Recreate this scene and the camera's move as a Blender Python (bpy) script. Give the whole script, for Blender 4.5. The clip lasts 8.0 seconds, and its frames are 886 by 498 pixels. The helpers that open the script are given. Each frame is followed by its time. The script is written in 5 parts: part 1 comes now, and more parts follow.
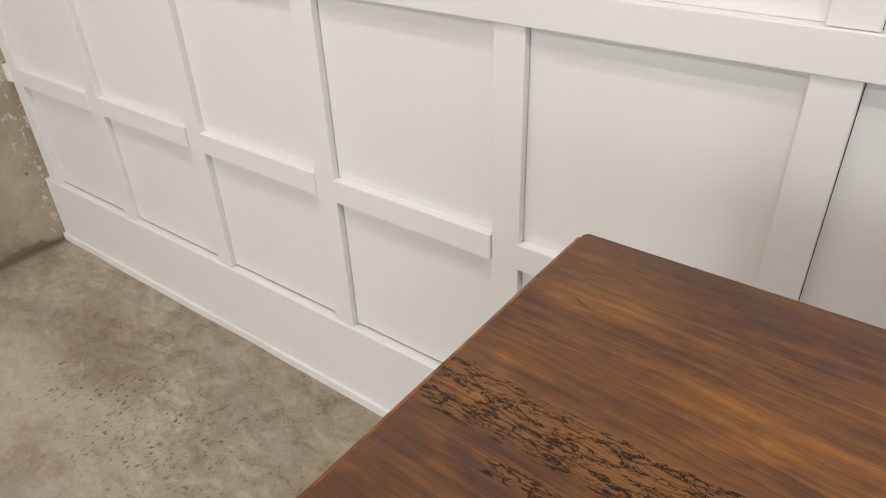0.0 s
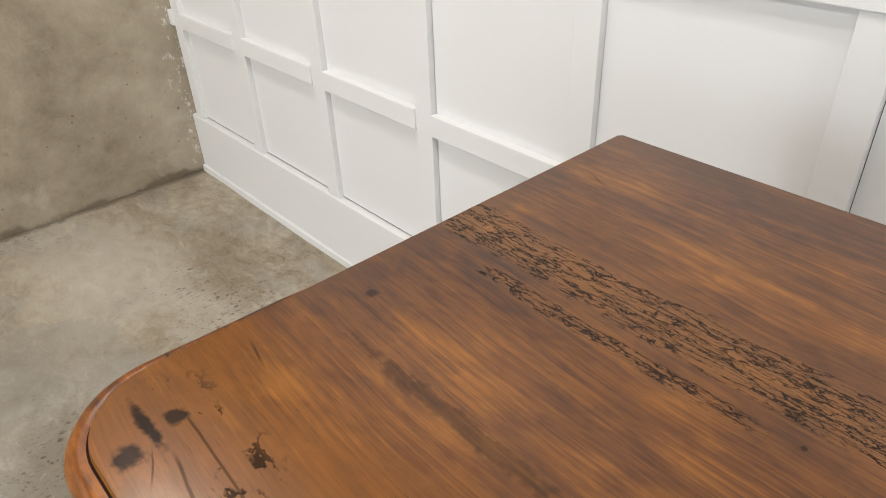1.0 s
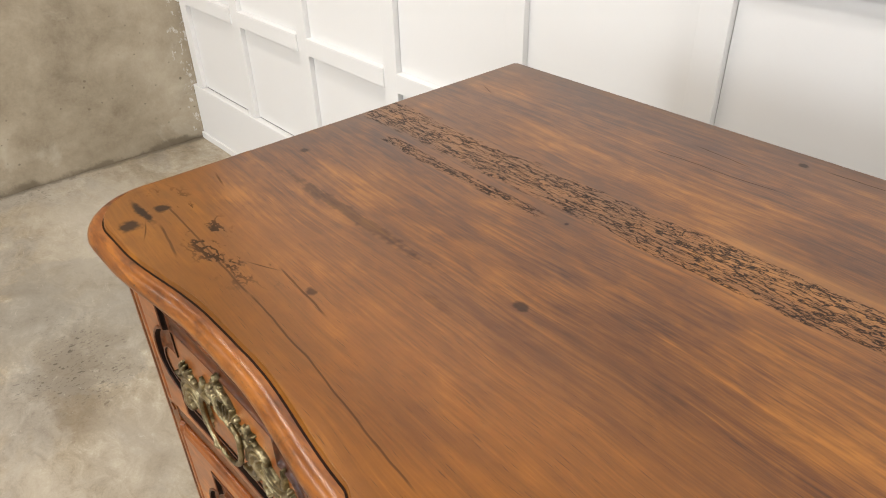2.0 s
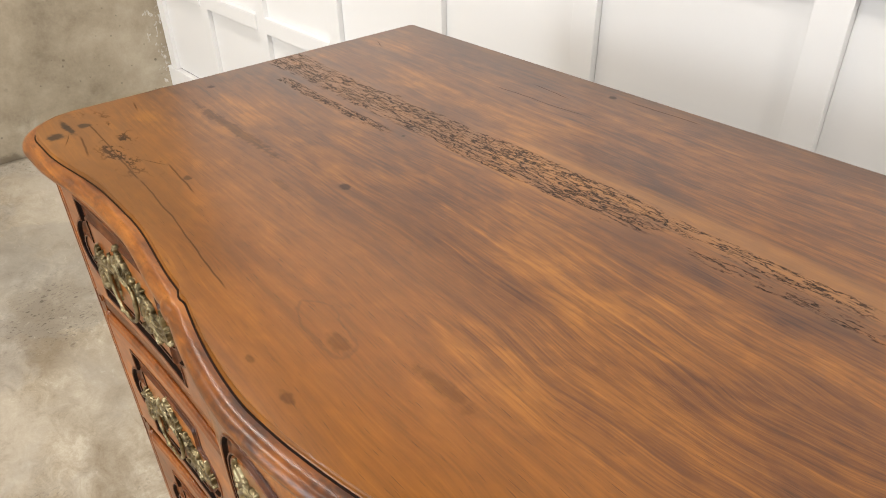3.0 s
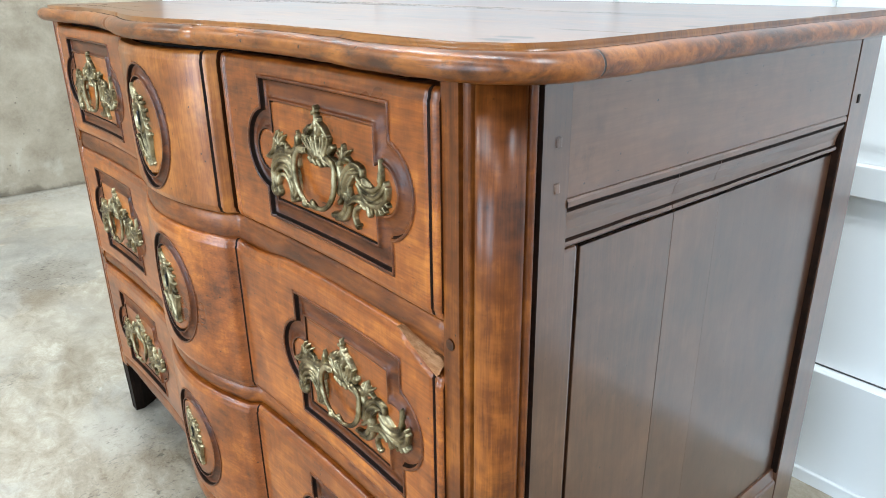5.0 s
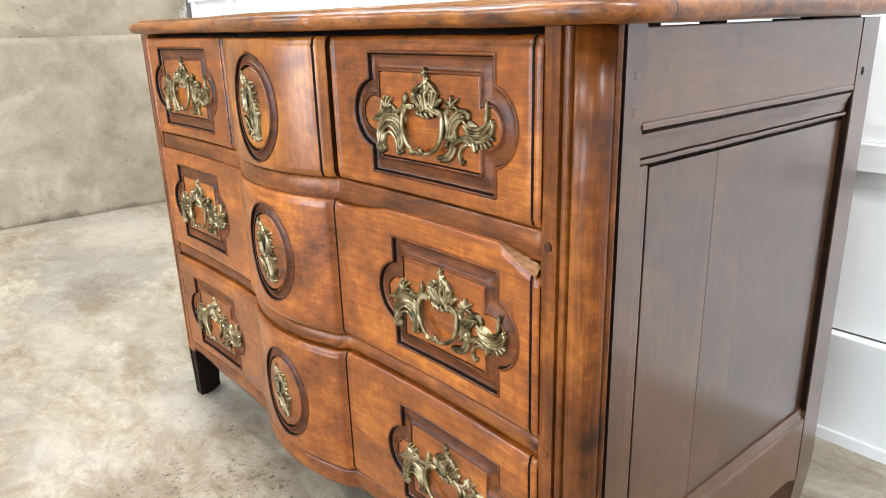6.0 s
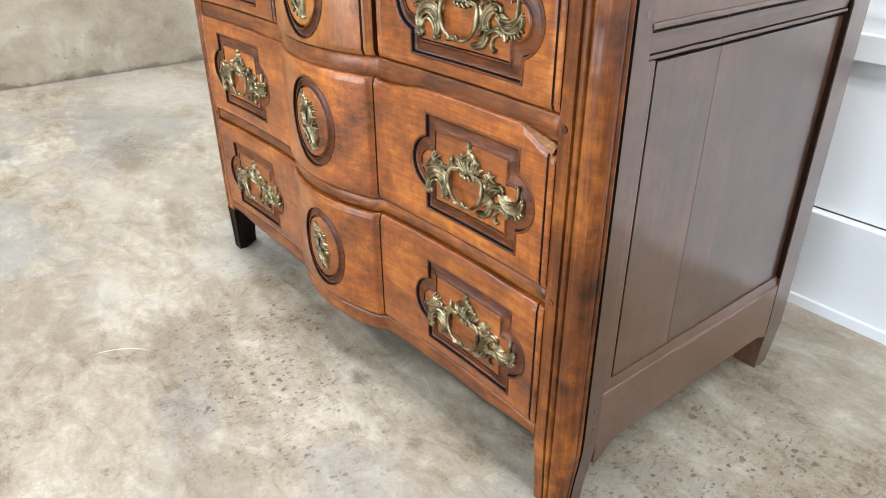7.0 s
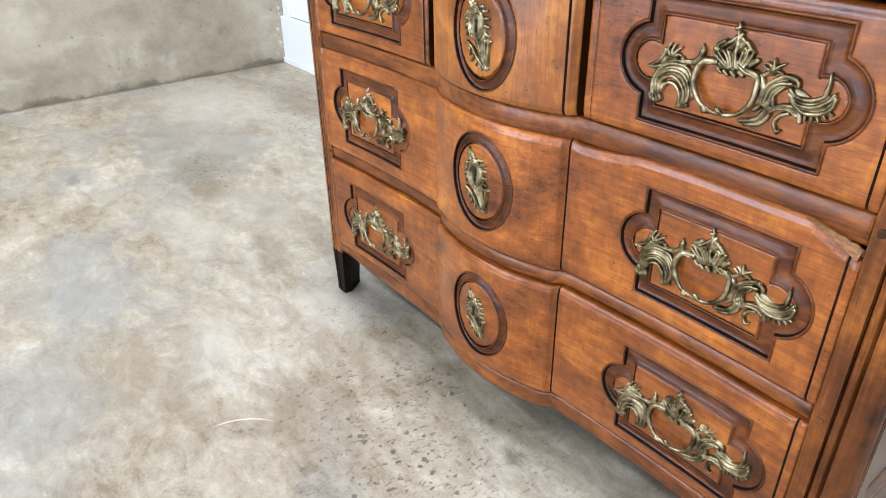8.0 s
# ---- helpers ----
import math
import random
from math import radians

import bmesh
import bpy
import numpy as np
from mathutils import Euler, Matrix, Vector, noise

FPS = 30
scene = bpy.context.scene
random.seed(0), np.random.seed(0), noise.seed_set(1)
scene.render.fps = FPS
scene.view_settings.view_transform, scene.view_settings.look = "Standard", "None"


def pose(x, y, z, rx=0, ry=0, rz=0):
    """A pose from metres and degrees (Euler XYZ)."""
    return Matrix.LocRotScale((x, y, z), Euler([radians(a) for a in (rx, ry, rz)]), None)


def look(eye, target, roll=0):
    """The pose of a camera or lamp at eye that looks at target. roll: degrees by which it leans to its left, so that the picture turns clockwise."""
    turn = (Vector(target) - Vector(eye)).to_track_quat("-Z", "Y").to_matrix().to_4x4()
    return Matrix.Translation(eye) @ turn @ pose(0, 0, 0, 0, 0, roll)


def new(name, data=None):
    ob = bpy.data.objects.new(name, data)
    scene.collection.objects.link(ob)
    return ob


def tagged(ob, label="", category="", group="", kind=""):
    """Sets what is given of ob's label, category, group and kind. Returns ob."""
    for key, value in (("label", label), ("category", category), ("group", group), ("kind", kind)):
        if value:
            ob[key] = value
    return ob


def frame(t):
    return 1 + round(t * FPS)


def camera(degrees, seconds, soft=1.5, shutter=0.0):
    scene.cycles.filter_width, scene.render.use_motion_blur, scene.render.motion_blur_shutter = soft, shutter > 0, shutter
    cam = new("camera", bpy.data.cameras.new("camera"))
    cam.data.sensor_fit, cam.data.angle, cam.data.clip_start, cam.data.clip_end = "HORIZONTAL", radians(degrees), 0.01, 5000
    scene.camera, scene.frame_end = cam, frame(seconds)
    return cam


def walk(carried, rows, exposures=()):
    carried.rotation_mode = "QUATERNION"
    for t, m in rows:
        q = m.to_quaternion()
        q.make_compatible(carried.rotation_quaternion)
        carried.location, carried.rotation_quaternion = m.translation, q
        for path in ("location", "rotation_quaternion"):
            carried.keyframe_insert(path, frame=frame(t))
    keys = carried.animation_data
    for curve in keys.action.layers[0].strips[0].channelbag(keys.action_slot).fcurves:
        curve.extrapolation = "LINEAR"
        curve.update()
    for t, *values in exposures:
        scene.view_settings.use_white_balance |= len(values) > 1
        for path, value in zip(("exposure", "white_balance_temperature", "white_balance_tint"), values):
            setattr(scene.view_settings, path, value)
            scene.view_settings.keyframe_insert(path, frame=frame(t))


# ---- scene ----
cam = camera(64.7, 8.0, soft=1.0)
PATH = [
    (0, (0.205, 0.142, 1.276), (-0.85, 1.439, 0.178), -2.2),
    (0.5, (0.24, 0.146, 1.233), (-0.999, 1.267, 0.134), -2.8),
    (0.8, (0.324, 0.096, 1.234), (-0.947, 1.173, 0.127), -2.8),
    (1, (0.386, 0.063, 1.236), (-0.903, 1.122, 0.133), -2.5),
    (1.2, (0.447, 0.027, 1.238), (-0.844, 1.087, 0.138), -1.8),
    (2.3, (0.76, -0.049, 1.237), (-0.536, 1.003, 0.134), -1.6),
    (2.5, (0.818, -0.055, 1.236), (-0.475, 1.0, 0.133), -1.6),
    (3, (0.939, -0.043, 1.235), (-0.352, 1.012, 0.131), -1.2),
    (3.5, (1.081, -0.039, 1.23), (-0.218, 1.009, 0.129), -0.9),
    (4, (1.254, -0.051, 1.136), (-0.092, 1.024, 0.119), -0.8),
    (4.5, (1.395, -0.114, 1.03), (-0.012, 0.999, 0.146), -1.1),
    (4.7, (1.455, -0.14, 0.978), (0.018, 0.986, 0.163), -1.1),
    (5.8, (1.6, -0.351, 0.868), (0.098, 0.818, 0.255), -1.0),
    (6, (1.6, -0.38, 0.859), (0.099, 0.789, 0.243), -1.7),
    (6.5, (1.675, -0.43, 0.851), (0.255, 0.687, -0.006), -1.2),
    (7, (1.685, -0.479, 0.916), (0.283, 0.576, -0.045), -0.2),
    (7.5, (1.531, -0.553, 0.971), (0.12, 0.46, -0.02), -0.4),
    (8, (1.358, -0.581, 0.973), (-0.047, 0.437, -0.021), -0.9),
]
EXPOSURES = [(0.0, -1.16, 6650, 12), (0.5, -1.07, 6600, 12), (1.0, -0.93, 6400, 11), (2.5, -0.60, 6650, 12), (3.5, -0.50, 6500, 11), (4.0, -0.34, 5700, 3), (4.6, -0.18, 5050, -1), (5.8, 0.01, 5850, 8), (6.5, -0.01, 5750, 8), (8.0, -0.13, 5400, 9)]
walk(cam, [(t, look(eye, target, roll)) for t, eye, target, roll in PATH], EXPOSURES)

# ---- light ----
world = bpy.data.worlds.new("world")
world.use_nodes = True
scene.world = world
world.node_tree.nodes["Background"].inputs[0].default_value = (0.75, 0.85, 1.0, 1)
world.node_tree.nodes["Background"].inputs[1].default_value = 0.05

ROOM_X0, ROOM_X1, ROOM_Y0, ROOM_Y1, ROOM_H = -2.15, 3.6, -3.6, 0.99, 2.9


def area_lamp(name, x, y, z, sx, sy, watts, colour, rx=0, ry=0, rz=0):
    data = bpy.data.lights.new(name, "AREA")
    data.shape, data.size, data.size_y = "RECTANGLE", sx, sy
    data.energy, data.color = watts, colour
    ob = new(name, data)
    ob.matrix_world = pose(x, y, z, rx, ry, rz)
    return ob


LED = (1.0, 0.95, 0.88)
SKY = (0.86, 0.93, 1.0)
# overhead tubes assumed, none in view; watts raised where the room read too dark
TUBES = [(-1.1, 0.25, 42), (0.7, -0.10, 36), (2.5, 0.25, 52), (-1.4, -1.9, 72), (0.7, -1.9, 38), (2.5, -1.9, 22)]
for tx, ty, watts in TUBES:
    area_lamp("tube_light", tx, ty, ROOM_H - 0.085, 1.2, 0.10, watts, LED)
# added daylight: two tall unseen windows assumed behind the camera, to light the fronts
area_lamp("window_light", -0.6, ROOM_Y0 - 0.02, 1.125, 1.5, 2.05, 66, SKY, 90, 0, 0)
area_lamp("window_light", 2.0, ROOM_Y0 - 0.02, 1.125, 1.5, 2.05, 66, SKY, 90, 0, 0)

# ---- materials ----


class Nodes:
    """A small builder of node materials."""

    def __init__(self, name, coords="Object"):
        self.mat = bpy.data.materials.new(name)
        self.mat.use_nodes = True
        self.tree = self.mat.node_tree
        self.bsdf = self.tree.nodes["Principled BSDF"]
        self.co = self.tree.nodes.new("ShaderNodeTexCoord").outputs[coords]

    def put(self, socket, value):
        if hasattr(value, "is_output"):
            self.tree.links.new(value, socket)
        elif isinstance(value, (tuple, list)) and len(value) == 3 and socket.type == "RGBA":
            socket.default_value = (*value, 1)
        else:
            socket.default_value = value

    def math(self, op, a, b=0.0, c=0.0, clamp=False):
        n = self.tree.nodes.new("ShaderNodeMath")
        n.operation, n.use_clamp = op, clamp
        for s, v in zip(n.inputs, (a, b, c)):
            self.put(s, v)
        return n.outputs[0]

    def add(self, a, b): return self.math("ADD", a, b)
    def sub(self, a, b): return self.math("SUBTRACT", a, b)
    def mul(self, a, b): return self.math("MULTIPLY", a, b)
    def big(self, a, b): return self.math("MAXIMUM", a, b)

    def step(self, x, lo, hi):
        n = self.tree.nodes.new("ShaderNodeMapRange")
        n.interpolation_type = "SMOOTHSTEP"
        for s, v in zip(n.inputs, (x, lo, hi, 0.0, 1.0)):
            self.put(s, v)
        return n.outputs[0]

    def scaled(self, sx, sy, sz, vec=None, shift=(0, 0, 0)):
        n = self.tree.nodes.new("ShaderNodeMapping")
        self.put(n.inputs[0], vec or self.co)
        n.inputs["Scale"].default_value = (sx, sy, sz)
        n.inputs["Location"].default_value = shift
        return n.outputs[0]

    def noise(self, vec, scale=1.0, detail=4.0, rough=0.55, distort=0.0, colour=False):
        n = self.tree.nodes.new("ShaderNodeTexNoise")
        self.put(n.inputs["Vector"], vec)
        for key, v in (("Scale", scale), ("Detail", detail), ("Roughness", rough), ("Distortion", distort)):
            n.inputs[key].default_value = v
        return n.outputs[1 if colour else 0]

    def cells(self, vec, scale=1.0, feature="DISTANCE_TO_EDGE"):
        n = self.tree.nodes.new("ShaderNodeTexVoronoi")
        n.feature = feature
        self.put(n.inputs["Vector"], vec)
        n.inputs["Scale"].default_value = scale
        return n.outputs["Distance"]

    def ramp(self, x, *stops):
        n = self.tree.nodes.new("ShaderNodeValToRGB")
        self.put(n.inputs[0], x)
        e = n.color_ramp.elements
        while len(e) < len(stops):
            e.new(0.5)
        for el, (at, col) in zip(e, stops):
            el.position, el.color = at, (*col, 1)
        return n.outputs[0]

    def mix(self, f, a, b, mode="MIX"):
        n = self.tree.nodes.new("ShaderNodeMix")
        n.data_type, n.blend_type = "RGBA", mode
        self.put(n.inputs[0], f)
        self.put(n.inputs[6], a)
        self.put(n.inputs[7], b)
        return n.outputs[2]

    def split(self, vec=None):
        n = self.tree.nodes.new("ShaderNodeSeparateXYZ")
        self.put(n.inputs[0], vec or self.co)
        return n.outputs

    def vadd(self, a, b):
        n = self.tree.nodes.new("ShaderNodeVectorMath")
        self.put(n.inputs[0], a)
        self.put(n.inputs[1], b)
        return n.outputs[0]

    def random_shift(self, amount=20.0):
        n = self.tree.nodes.new("ShaderNodeObjectInfo")
        m = self.tree.nodes.new("ShaderNodeCombineXYZ")
        for i, k in enumerate((1.0, 0.37, 0.71)):
            self.put(m.inputs[i], self.mul(n.outputs["Random"], amount * k))
        self.co = self.vadd(self.co, m.outputs[0])
        return n.outputs["Random"]

    def bump(self, height, strength=0.3, distance=0.002, normal=None):
        n = self.tree.nodes.new("ShaderNodeBump")
        n.inputs["Strength"].default_value = strength
        n.inputs["Distance"].default_value = distance
        self.put(n.inputs["Height"], height)
        if normal:
            self.put(n.inputs["Normal"], normal)
        return n.outputs[0]

    def done(self, colour=None, rough=None, normal=None, metal=0.0, coat=0.0, coat_rough=0.1, ior=1.5):
        b = self.bsdf.inputs
        for key, v in (("Base Color", colour), ("Roughness", rough), ("Normal", normal), ("Metallic", metal), ("Coat Weight", coat),
                       ("Coat Roughness", coat_rough), ("IOR", ior)):
            if v is not None:
                self.put(b[key], v)
        return self.mat


def wood(name, dark, mid, light, grain="x", rough=0.33, sheen=0.3, figure=1.0, shift=True, extra=None, lines=0.30, wave=0.0, relief=0.30, vary=0.0, spread=1.0, blotted=0.55, run=1.0, sway=0.0, polish=0.0):
    """Old waxed walnut; the grain runs along x, y or z of the object."""
    n = Nodes(name)
    raw = n.co
    chance = n.random_shift() if shift else None
    along = {"x": (1, 0, 0), "y": (0, 1, 0), "z": (0, 0, 1)}[grain]

    def stretched(a, c, shift=(0, 0, 0)):
        return n.scaled(*[a * run if k else c for k in along], shift=shift)
    if sway:
        # the grain wanders and swirls round old knots
        swirl = n.sub(n.noise(stretched(3.2, 6.5, (7, 3, 1)), 1.0, 2.0, 0.5), 0.5)
        lift = n.tree.nodes.new("ShaderNodeCombineXYZ")
        n.put(lift.inputs[1 if grain == "x" else 0], n.mul(swirl, sway))
        n.co = n.vadd(n.co, lift.outputs[0])
    warp = n.noise(stretched(2.4, 7.0), 1.0, 4.0, 0.5, 0.8, colour=True)
    bent = n.vadd(stretched(2.0 * figure, 22.0 * figure), n.scaled(2.6, 2.6, 2.6, warp))
    rings = n.noise(bent, 1.0, 6.0, 0.58, 1.5)
    fine = n.noise(stretched(11, 330), 1.0, 4.0, 0.65)
    streak = n.noise(stretched(5, 95, (1, 4, 2)), 1.0, 4.0, 0.65, 0.4)
    pores = n.noise(stretched(60, 1100, (3, 1, 2)), 1.0, 1.0, 0.5)
    patch = n.noise(n.scaled(6, 6, 6), 1.0, 6.0, 0.65)
    fleck = n.noise(stretched(28, 85, (6, 2, 4)), 1.0, 3.0, 0.6, 0.8)
    tone = n.add(n.add(n.mul(rings, 0.42 - 0.9 * max(0.0, 0.12 - lines)), n.add(n.mul(fine, lines), n.mul(streak, 0.5 * lines))), n.add(n.mul(patch, 0.24 + 0.8 * (0.30 - lines) + 0.9 * max(0.0, 0.12 - lines)), n.mul(fleck, 0.15 + 0.7 * (0.30 - lines))))
    col = n.ramp(tone, (0.62 - 0.14 * spread, dark), (0.62, mid), (0.62 + 0.15 * spread, light))
    pore = n.step(pores, 0.66, 0.74)
    col = n.mix(n.mul(pore, 0.45), col, tuple(0.35 * c for c in dark))
    # old wax and dirt in blots, small worm holes
    blots = n.step(n.noise(n.scaled(15, 15, 15, shift=(5, 2, 1)), 1.0, 8.0, 0.80), 0.54, 0.68)
    col = n.mix(n.mul(blots, blotted), col, tuple(0.5 * c for c in dark))
    holes = n.step(n.cells(n.scaled(38, 38, 38), 1.0, "F1"), 0.075, 0.045)
    col = n.mix(n.mul(holes, 0.85), col, (0.012, 0.006, 0.004))
    if vary:
        col = n.mix(n.mul(chance, vary), col, dark)
    ht = n.sub(n.add(n.mul(fine, 0.35), n.mul(rings, 0.25)), n.add(n.mul(holes, 1.2), n.mul(pore, 0.3)))
    rr = n.math("MULTIPLY_ADD", patch, 0.06, rough - 0.03)
    if extra:
        col, ht, rr = extra(n, raw, col, ht, rr)
    if not n.bsdf.inputs["Specular IOR Level"].is_linked:
        n.bsdf.inputs["Specular IOR Level"].default_value = sheen
    normal = None
    if wave:
        # hand-planed, slightly rolling surface
        normal = n.bump(n.noise(n.scaled(13, 13, 13, raw), 1.0, 2.0, 0.45), wave, 0.01)
    return n.done(col, rr, n.bump(ht, relief, 0.0006, normal), coat=polish, coat_rough=0.17)


def waxed(name, dark, mid, light, grain="x", rough=0.24, sheen=0.45, curl=0.16, dirt=0.5, wave=0.12, vary=0.0, relief=0.18, spread=1.0, polish=0.0):
    """Polished old walnut with fine straight grain, a rippled figure across it, scratches and ingrained wax."""
    n = Nodes(name)
    raw = n.co
    chance = n.random_shift()
    along = {"x": (1, 0, 0), "y": (0, 1, 0), "z": (0, 0, 1)}[grain]

    def stretched(a, c, shift=(0, 0, 0)):
        return n.scaled(*[a if k else c for k in along], shift=shift)
    bend = n.scaled(0.9, 0.9, 0.9, n.noise(stretched(3.0, 6.0, (2, 2, 2)), 1.0, 3.0, 0.5, colour=True))
    band = n.noise(n.vadd(stretched(2.2, 24.0), bend), 1.0, 5.0, 0.62, 0.3)
    line = n.noise(n.vadd(stretched(6, 150.0, (4, 1, 7)), n.scaled(6, 6, 6, bend)), 1.0, 4.0, 0.66)
    fine = n.noise(stretched(22, 620, (1, 8, 2)), 1.0, 3.0, 0.6)
    ripple = n.noise(stretched(170, 20, (6, 3, 9)), 1.0, 3.0, 0.6, 0.5)
    cloud = n.noise(n.scaled(7, 7, 9, shift=(3, 6, 1)), 1.0, 4.0, 0.54, 0.5)
    mottle = n.noise(n.scaled(45, 45, 45, shift=(7, 2, 5)), 1.0, 4.0, 0.58, 0.4)
    tone = n.add(n.add(n.mul(band, 0.17), n.mul(line, 0.18)), n.add(n.add(n.mul(fine, 0.11), n.mul(ripple, curl)), n.add(n.mul(cloud, 0.36), n.mul(mottle, 0.18))))
    half = 0.5 * (1.0 + curl)
    col = n.ramp(tone, (half - 0.115 * spread, dark), (half + 0.015, mid), (half + 0.125 * spread, light))
    # dark smears of old wax, short scratches along the grain, worm holes
    smear = n.step(n.noise(n.scaled(13, 13, 13, shift=(5, 2, 1)), 1.0, 8.0, 0.74, 0.4), 0.54, 0.70)
    col = n.mix(n.mul(smear, dirt), col, tuple(0.7 * c for c in dark))
    tick = n.mul(n.step(n.noise(stretched(38, 330, (9, 9, 3)), 1.0, 2.0, 0.5), 0.70, 0.74), n.step(n.noise(n.scaled(9, 9, 9), 1.0, 3.0), 0.50, 0.60))
    holes = n.step(n.cells(n.scaled(46, 46, 46), 1.0, "F1"), 0.070, 0.040)
    col = n.mix(n.mul(n.big(tick, holes), 0.85), col, (0.012, 0.006, 0.004))
    if vary:
        col = n.mix(n.mul(chance, vary), col, dark)
    ht = n.sub(n.add(n.add(n.mul(fine, 0.25), n.mul(line, 0.35)), n.mul(mottle, 0.2)), n.mul(n.big(tick, holes), 1.2))
    n.bsdf.inputs["Specular IOR Level"].default_value = sheen
    rolling = n.bump(n.noise(n.scaled(13, 13, 13, raw), 1.0, 2.0, 0.45), wave, 0.01)
    return n.done(col, n.math("MULTIPLY_ADD", cloud, 0.06, rough - 0.03), n.bump(ht, relief, 0.0006, rolling), coat=polish, coat_rough=0.15)


def edge_seam(n, raw, col, ht, rr):
    """The open joint in the moulded edge, and dark rubbed patches."""
    u, v, _ = n.split(raw)
    seam = n.mul(n.step(n.math("ABSOLUTE", n.sub(v, 0.066)), 0.0014, 0.0007), n.step(n.math("ABSOLUTE", u), 0.60, 0.61))
    rub = n.step(n.noise(n.scaled(10, 10, 30, raw, (3, 3, 3)), 1.0, 5.0, 0.7), 0.51, 0.66)
    col = n.mix(n.mul(rub, 0.8), col, (0.022, 0.009, 0.006))
    col = n.mix(seam, col, (0.01, 0.005, 0.004))
    return col, n.sub(ht, n.mul(seam, 2.5)), rr


def top_figure(n, raw):
    """Straight walnut grain with a swirling figure towards one front corner; worn golden along the front."""
    u, v, _ = n.split(raw)
    drift = n.mul(n.sub(n.noise(n.scaled(2.0, 5.0, 1, raw, (3, 1, 0)), 1.0, 3.0, 0.5), 0.5), 0.045)
    zone = n.mul(n.step(u, 0.05, 0.30), n.step(v, 0.34, 0.16))
    swirl = n.mul(n.mul(n.sub(n.noise(n.scaled(5.0, 7.5, 1, raw, (8, 5, 0)), 1.0, 1.5, 0.40), 0.5), 0.15), zone)
    across = n.add(n.add(v, n.mul(u, 0.045)), n.add(drift, swirl))
    flow = n.tree.nodes.new("ShaderNodeCombineXYZ")
    n.put(flow.inputs[0], u)
    n.put(flow.inputs[1], across)
    flow = flow.outputs[0]
    band = n.noise(n.scaled(1.6, 30, 1, flow, (1, 2, 0)), 1.0, 5.0, 0.62, 0.2)
    line = n.noise(n.scaled(4.0, 150, 1, flow, (4, 7, 0)), 1.0, 5.0, 0.68)
    fine = n.noise(n.scaled(16, 560, 1, flow, (2, 9, 0)), 1.0, 3.0, 0.65)
    cloud = n.noise(n.scaled(5, 10, 1, raw, (5, 5, 0)), 1.0, 4.0, 0.50, 0.4)
    mottle = n.noise(n.scaled(26, 70, 1, raw, (9, 3, 0)), 1.0, 4.0, 0.58, 0.5)
    tone = n.add(n.add(n.mul(band, 0.15), n.mul(line, 0.25)), n.add(n.mul(fine, 0.19), n.add(n.mul(cloud, 0.31), n.mul(mottle, 0.20))))
    col = n.ramp(tone, (0.45, (0.040, 0.0120, 0.0017)), (0.52, (0.092, 0.0295, 0.0033)), (0.58, (0.146, 0.0505, 0.0052)), (0.66, (0.250, 0.0960, 0.0100)))
    # growth lines, broken and faint, drawn closer in the figured corner
    wave = n.math("PINGPONG", n.add(n.mul(across, 34.0), n.mul(n.sub(cloud, 0.5), 1.2)), 0.5)
    ringed = n.mul(n.step(wave, 0.075, 0.02), n.step(n.noise(n.scaled(3, 26, 1, flow, (6, 6, 0)), 1.0, 4.0, 0.65), 0.44, 0.62))
    col = n.mix(n.mul(ringed, n.math("MULTIPLY_ADD", zone, 0.28, 0.34)), col, (0.040, 0.0130, 0.0028))
    # worn golden along the front edge, redder and duller towards the back
    worn = n.step(n.add(v, n.mul(n.sub(cloud, 0.5), 0.35)), 0.20, 0.04)
    col = n.mix(n.mul(worn, 0.38), col, (0.280, 0.1020, 0.0105))
    aged = n.step(n.add(v, n.mul(n.sub(cloud, 0.5), 0.12)), 0.545, 0.625)
    side = n.mul(n.step(n.add(u, n.mul(n.sub(mottle, 0.5), 0.05)), -0.585, -0.625), n.step(v, 0.12, 0.22))
    col = n.mix(n.mul(n.big(aged, side), 0.50), col, (0.038, 0.0135, 0.0045))
    smear = n.step(n.noise(n.scaled(3.2, 15, 1, raw, (2, 8, 0)), 1.0, 5.0, 0.56, 0.6), 0.53, 0.70)
    col = n.mix(n.mul(smear, 0.32), col, (0.052, 0.0165, 0.0042))
    pore = n.step(n.noise(n.scaled(42, 900, 1, flow, (3, 1, 0)), 1.0, 1.0), 0.66, 0.74)
    col = n.mix(n.mul(pore, 0.45), col, (0.016, 0.0060, 0.0022))
    return col, n.add(n.mul(line, 0.30), n.mul(fine, 0.20)), cloud


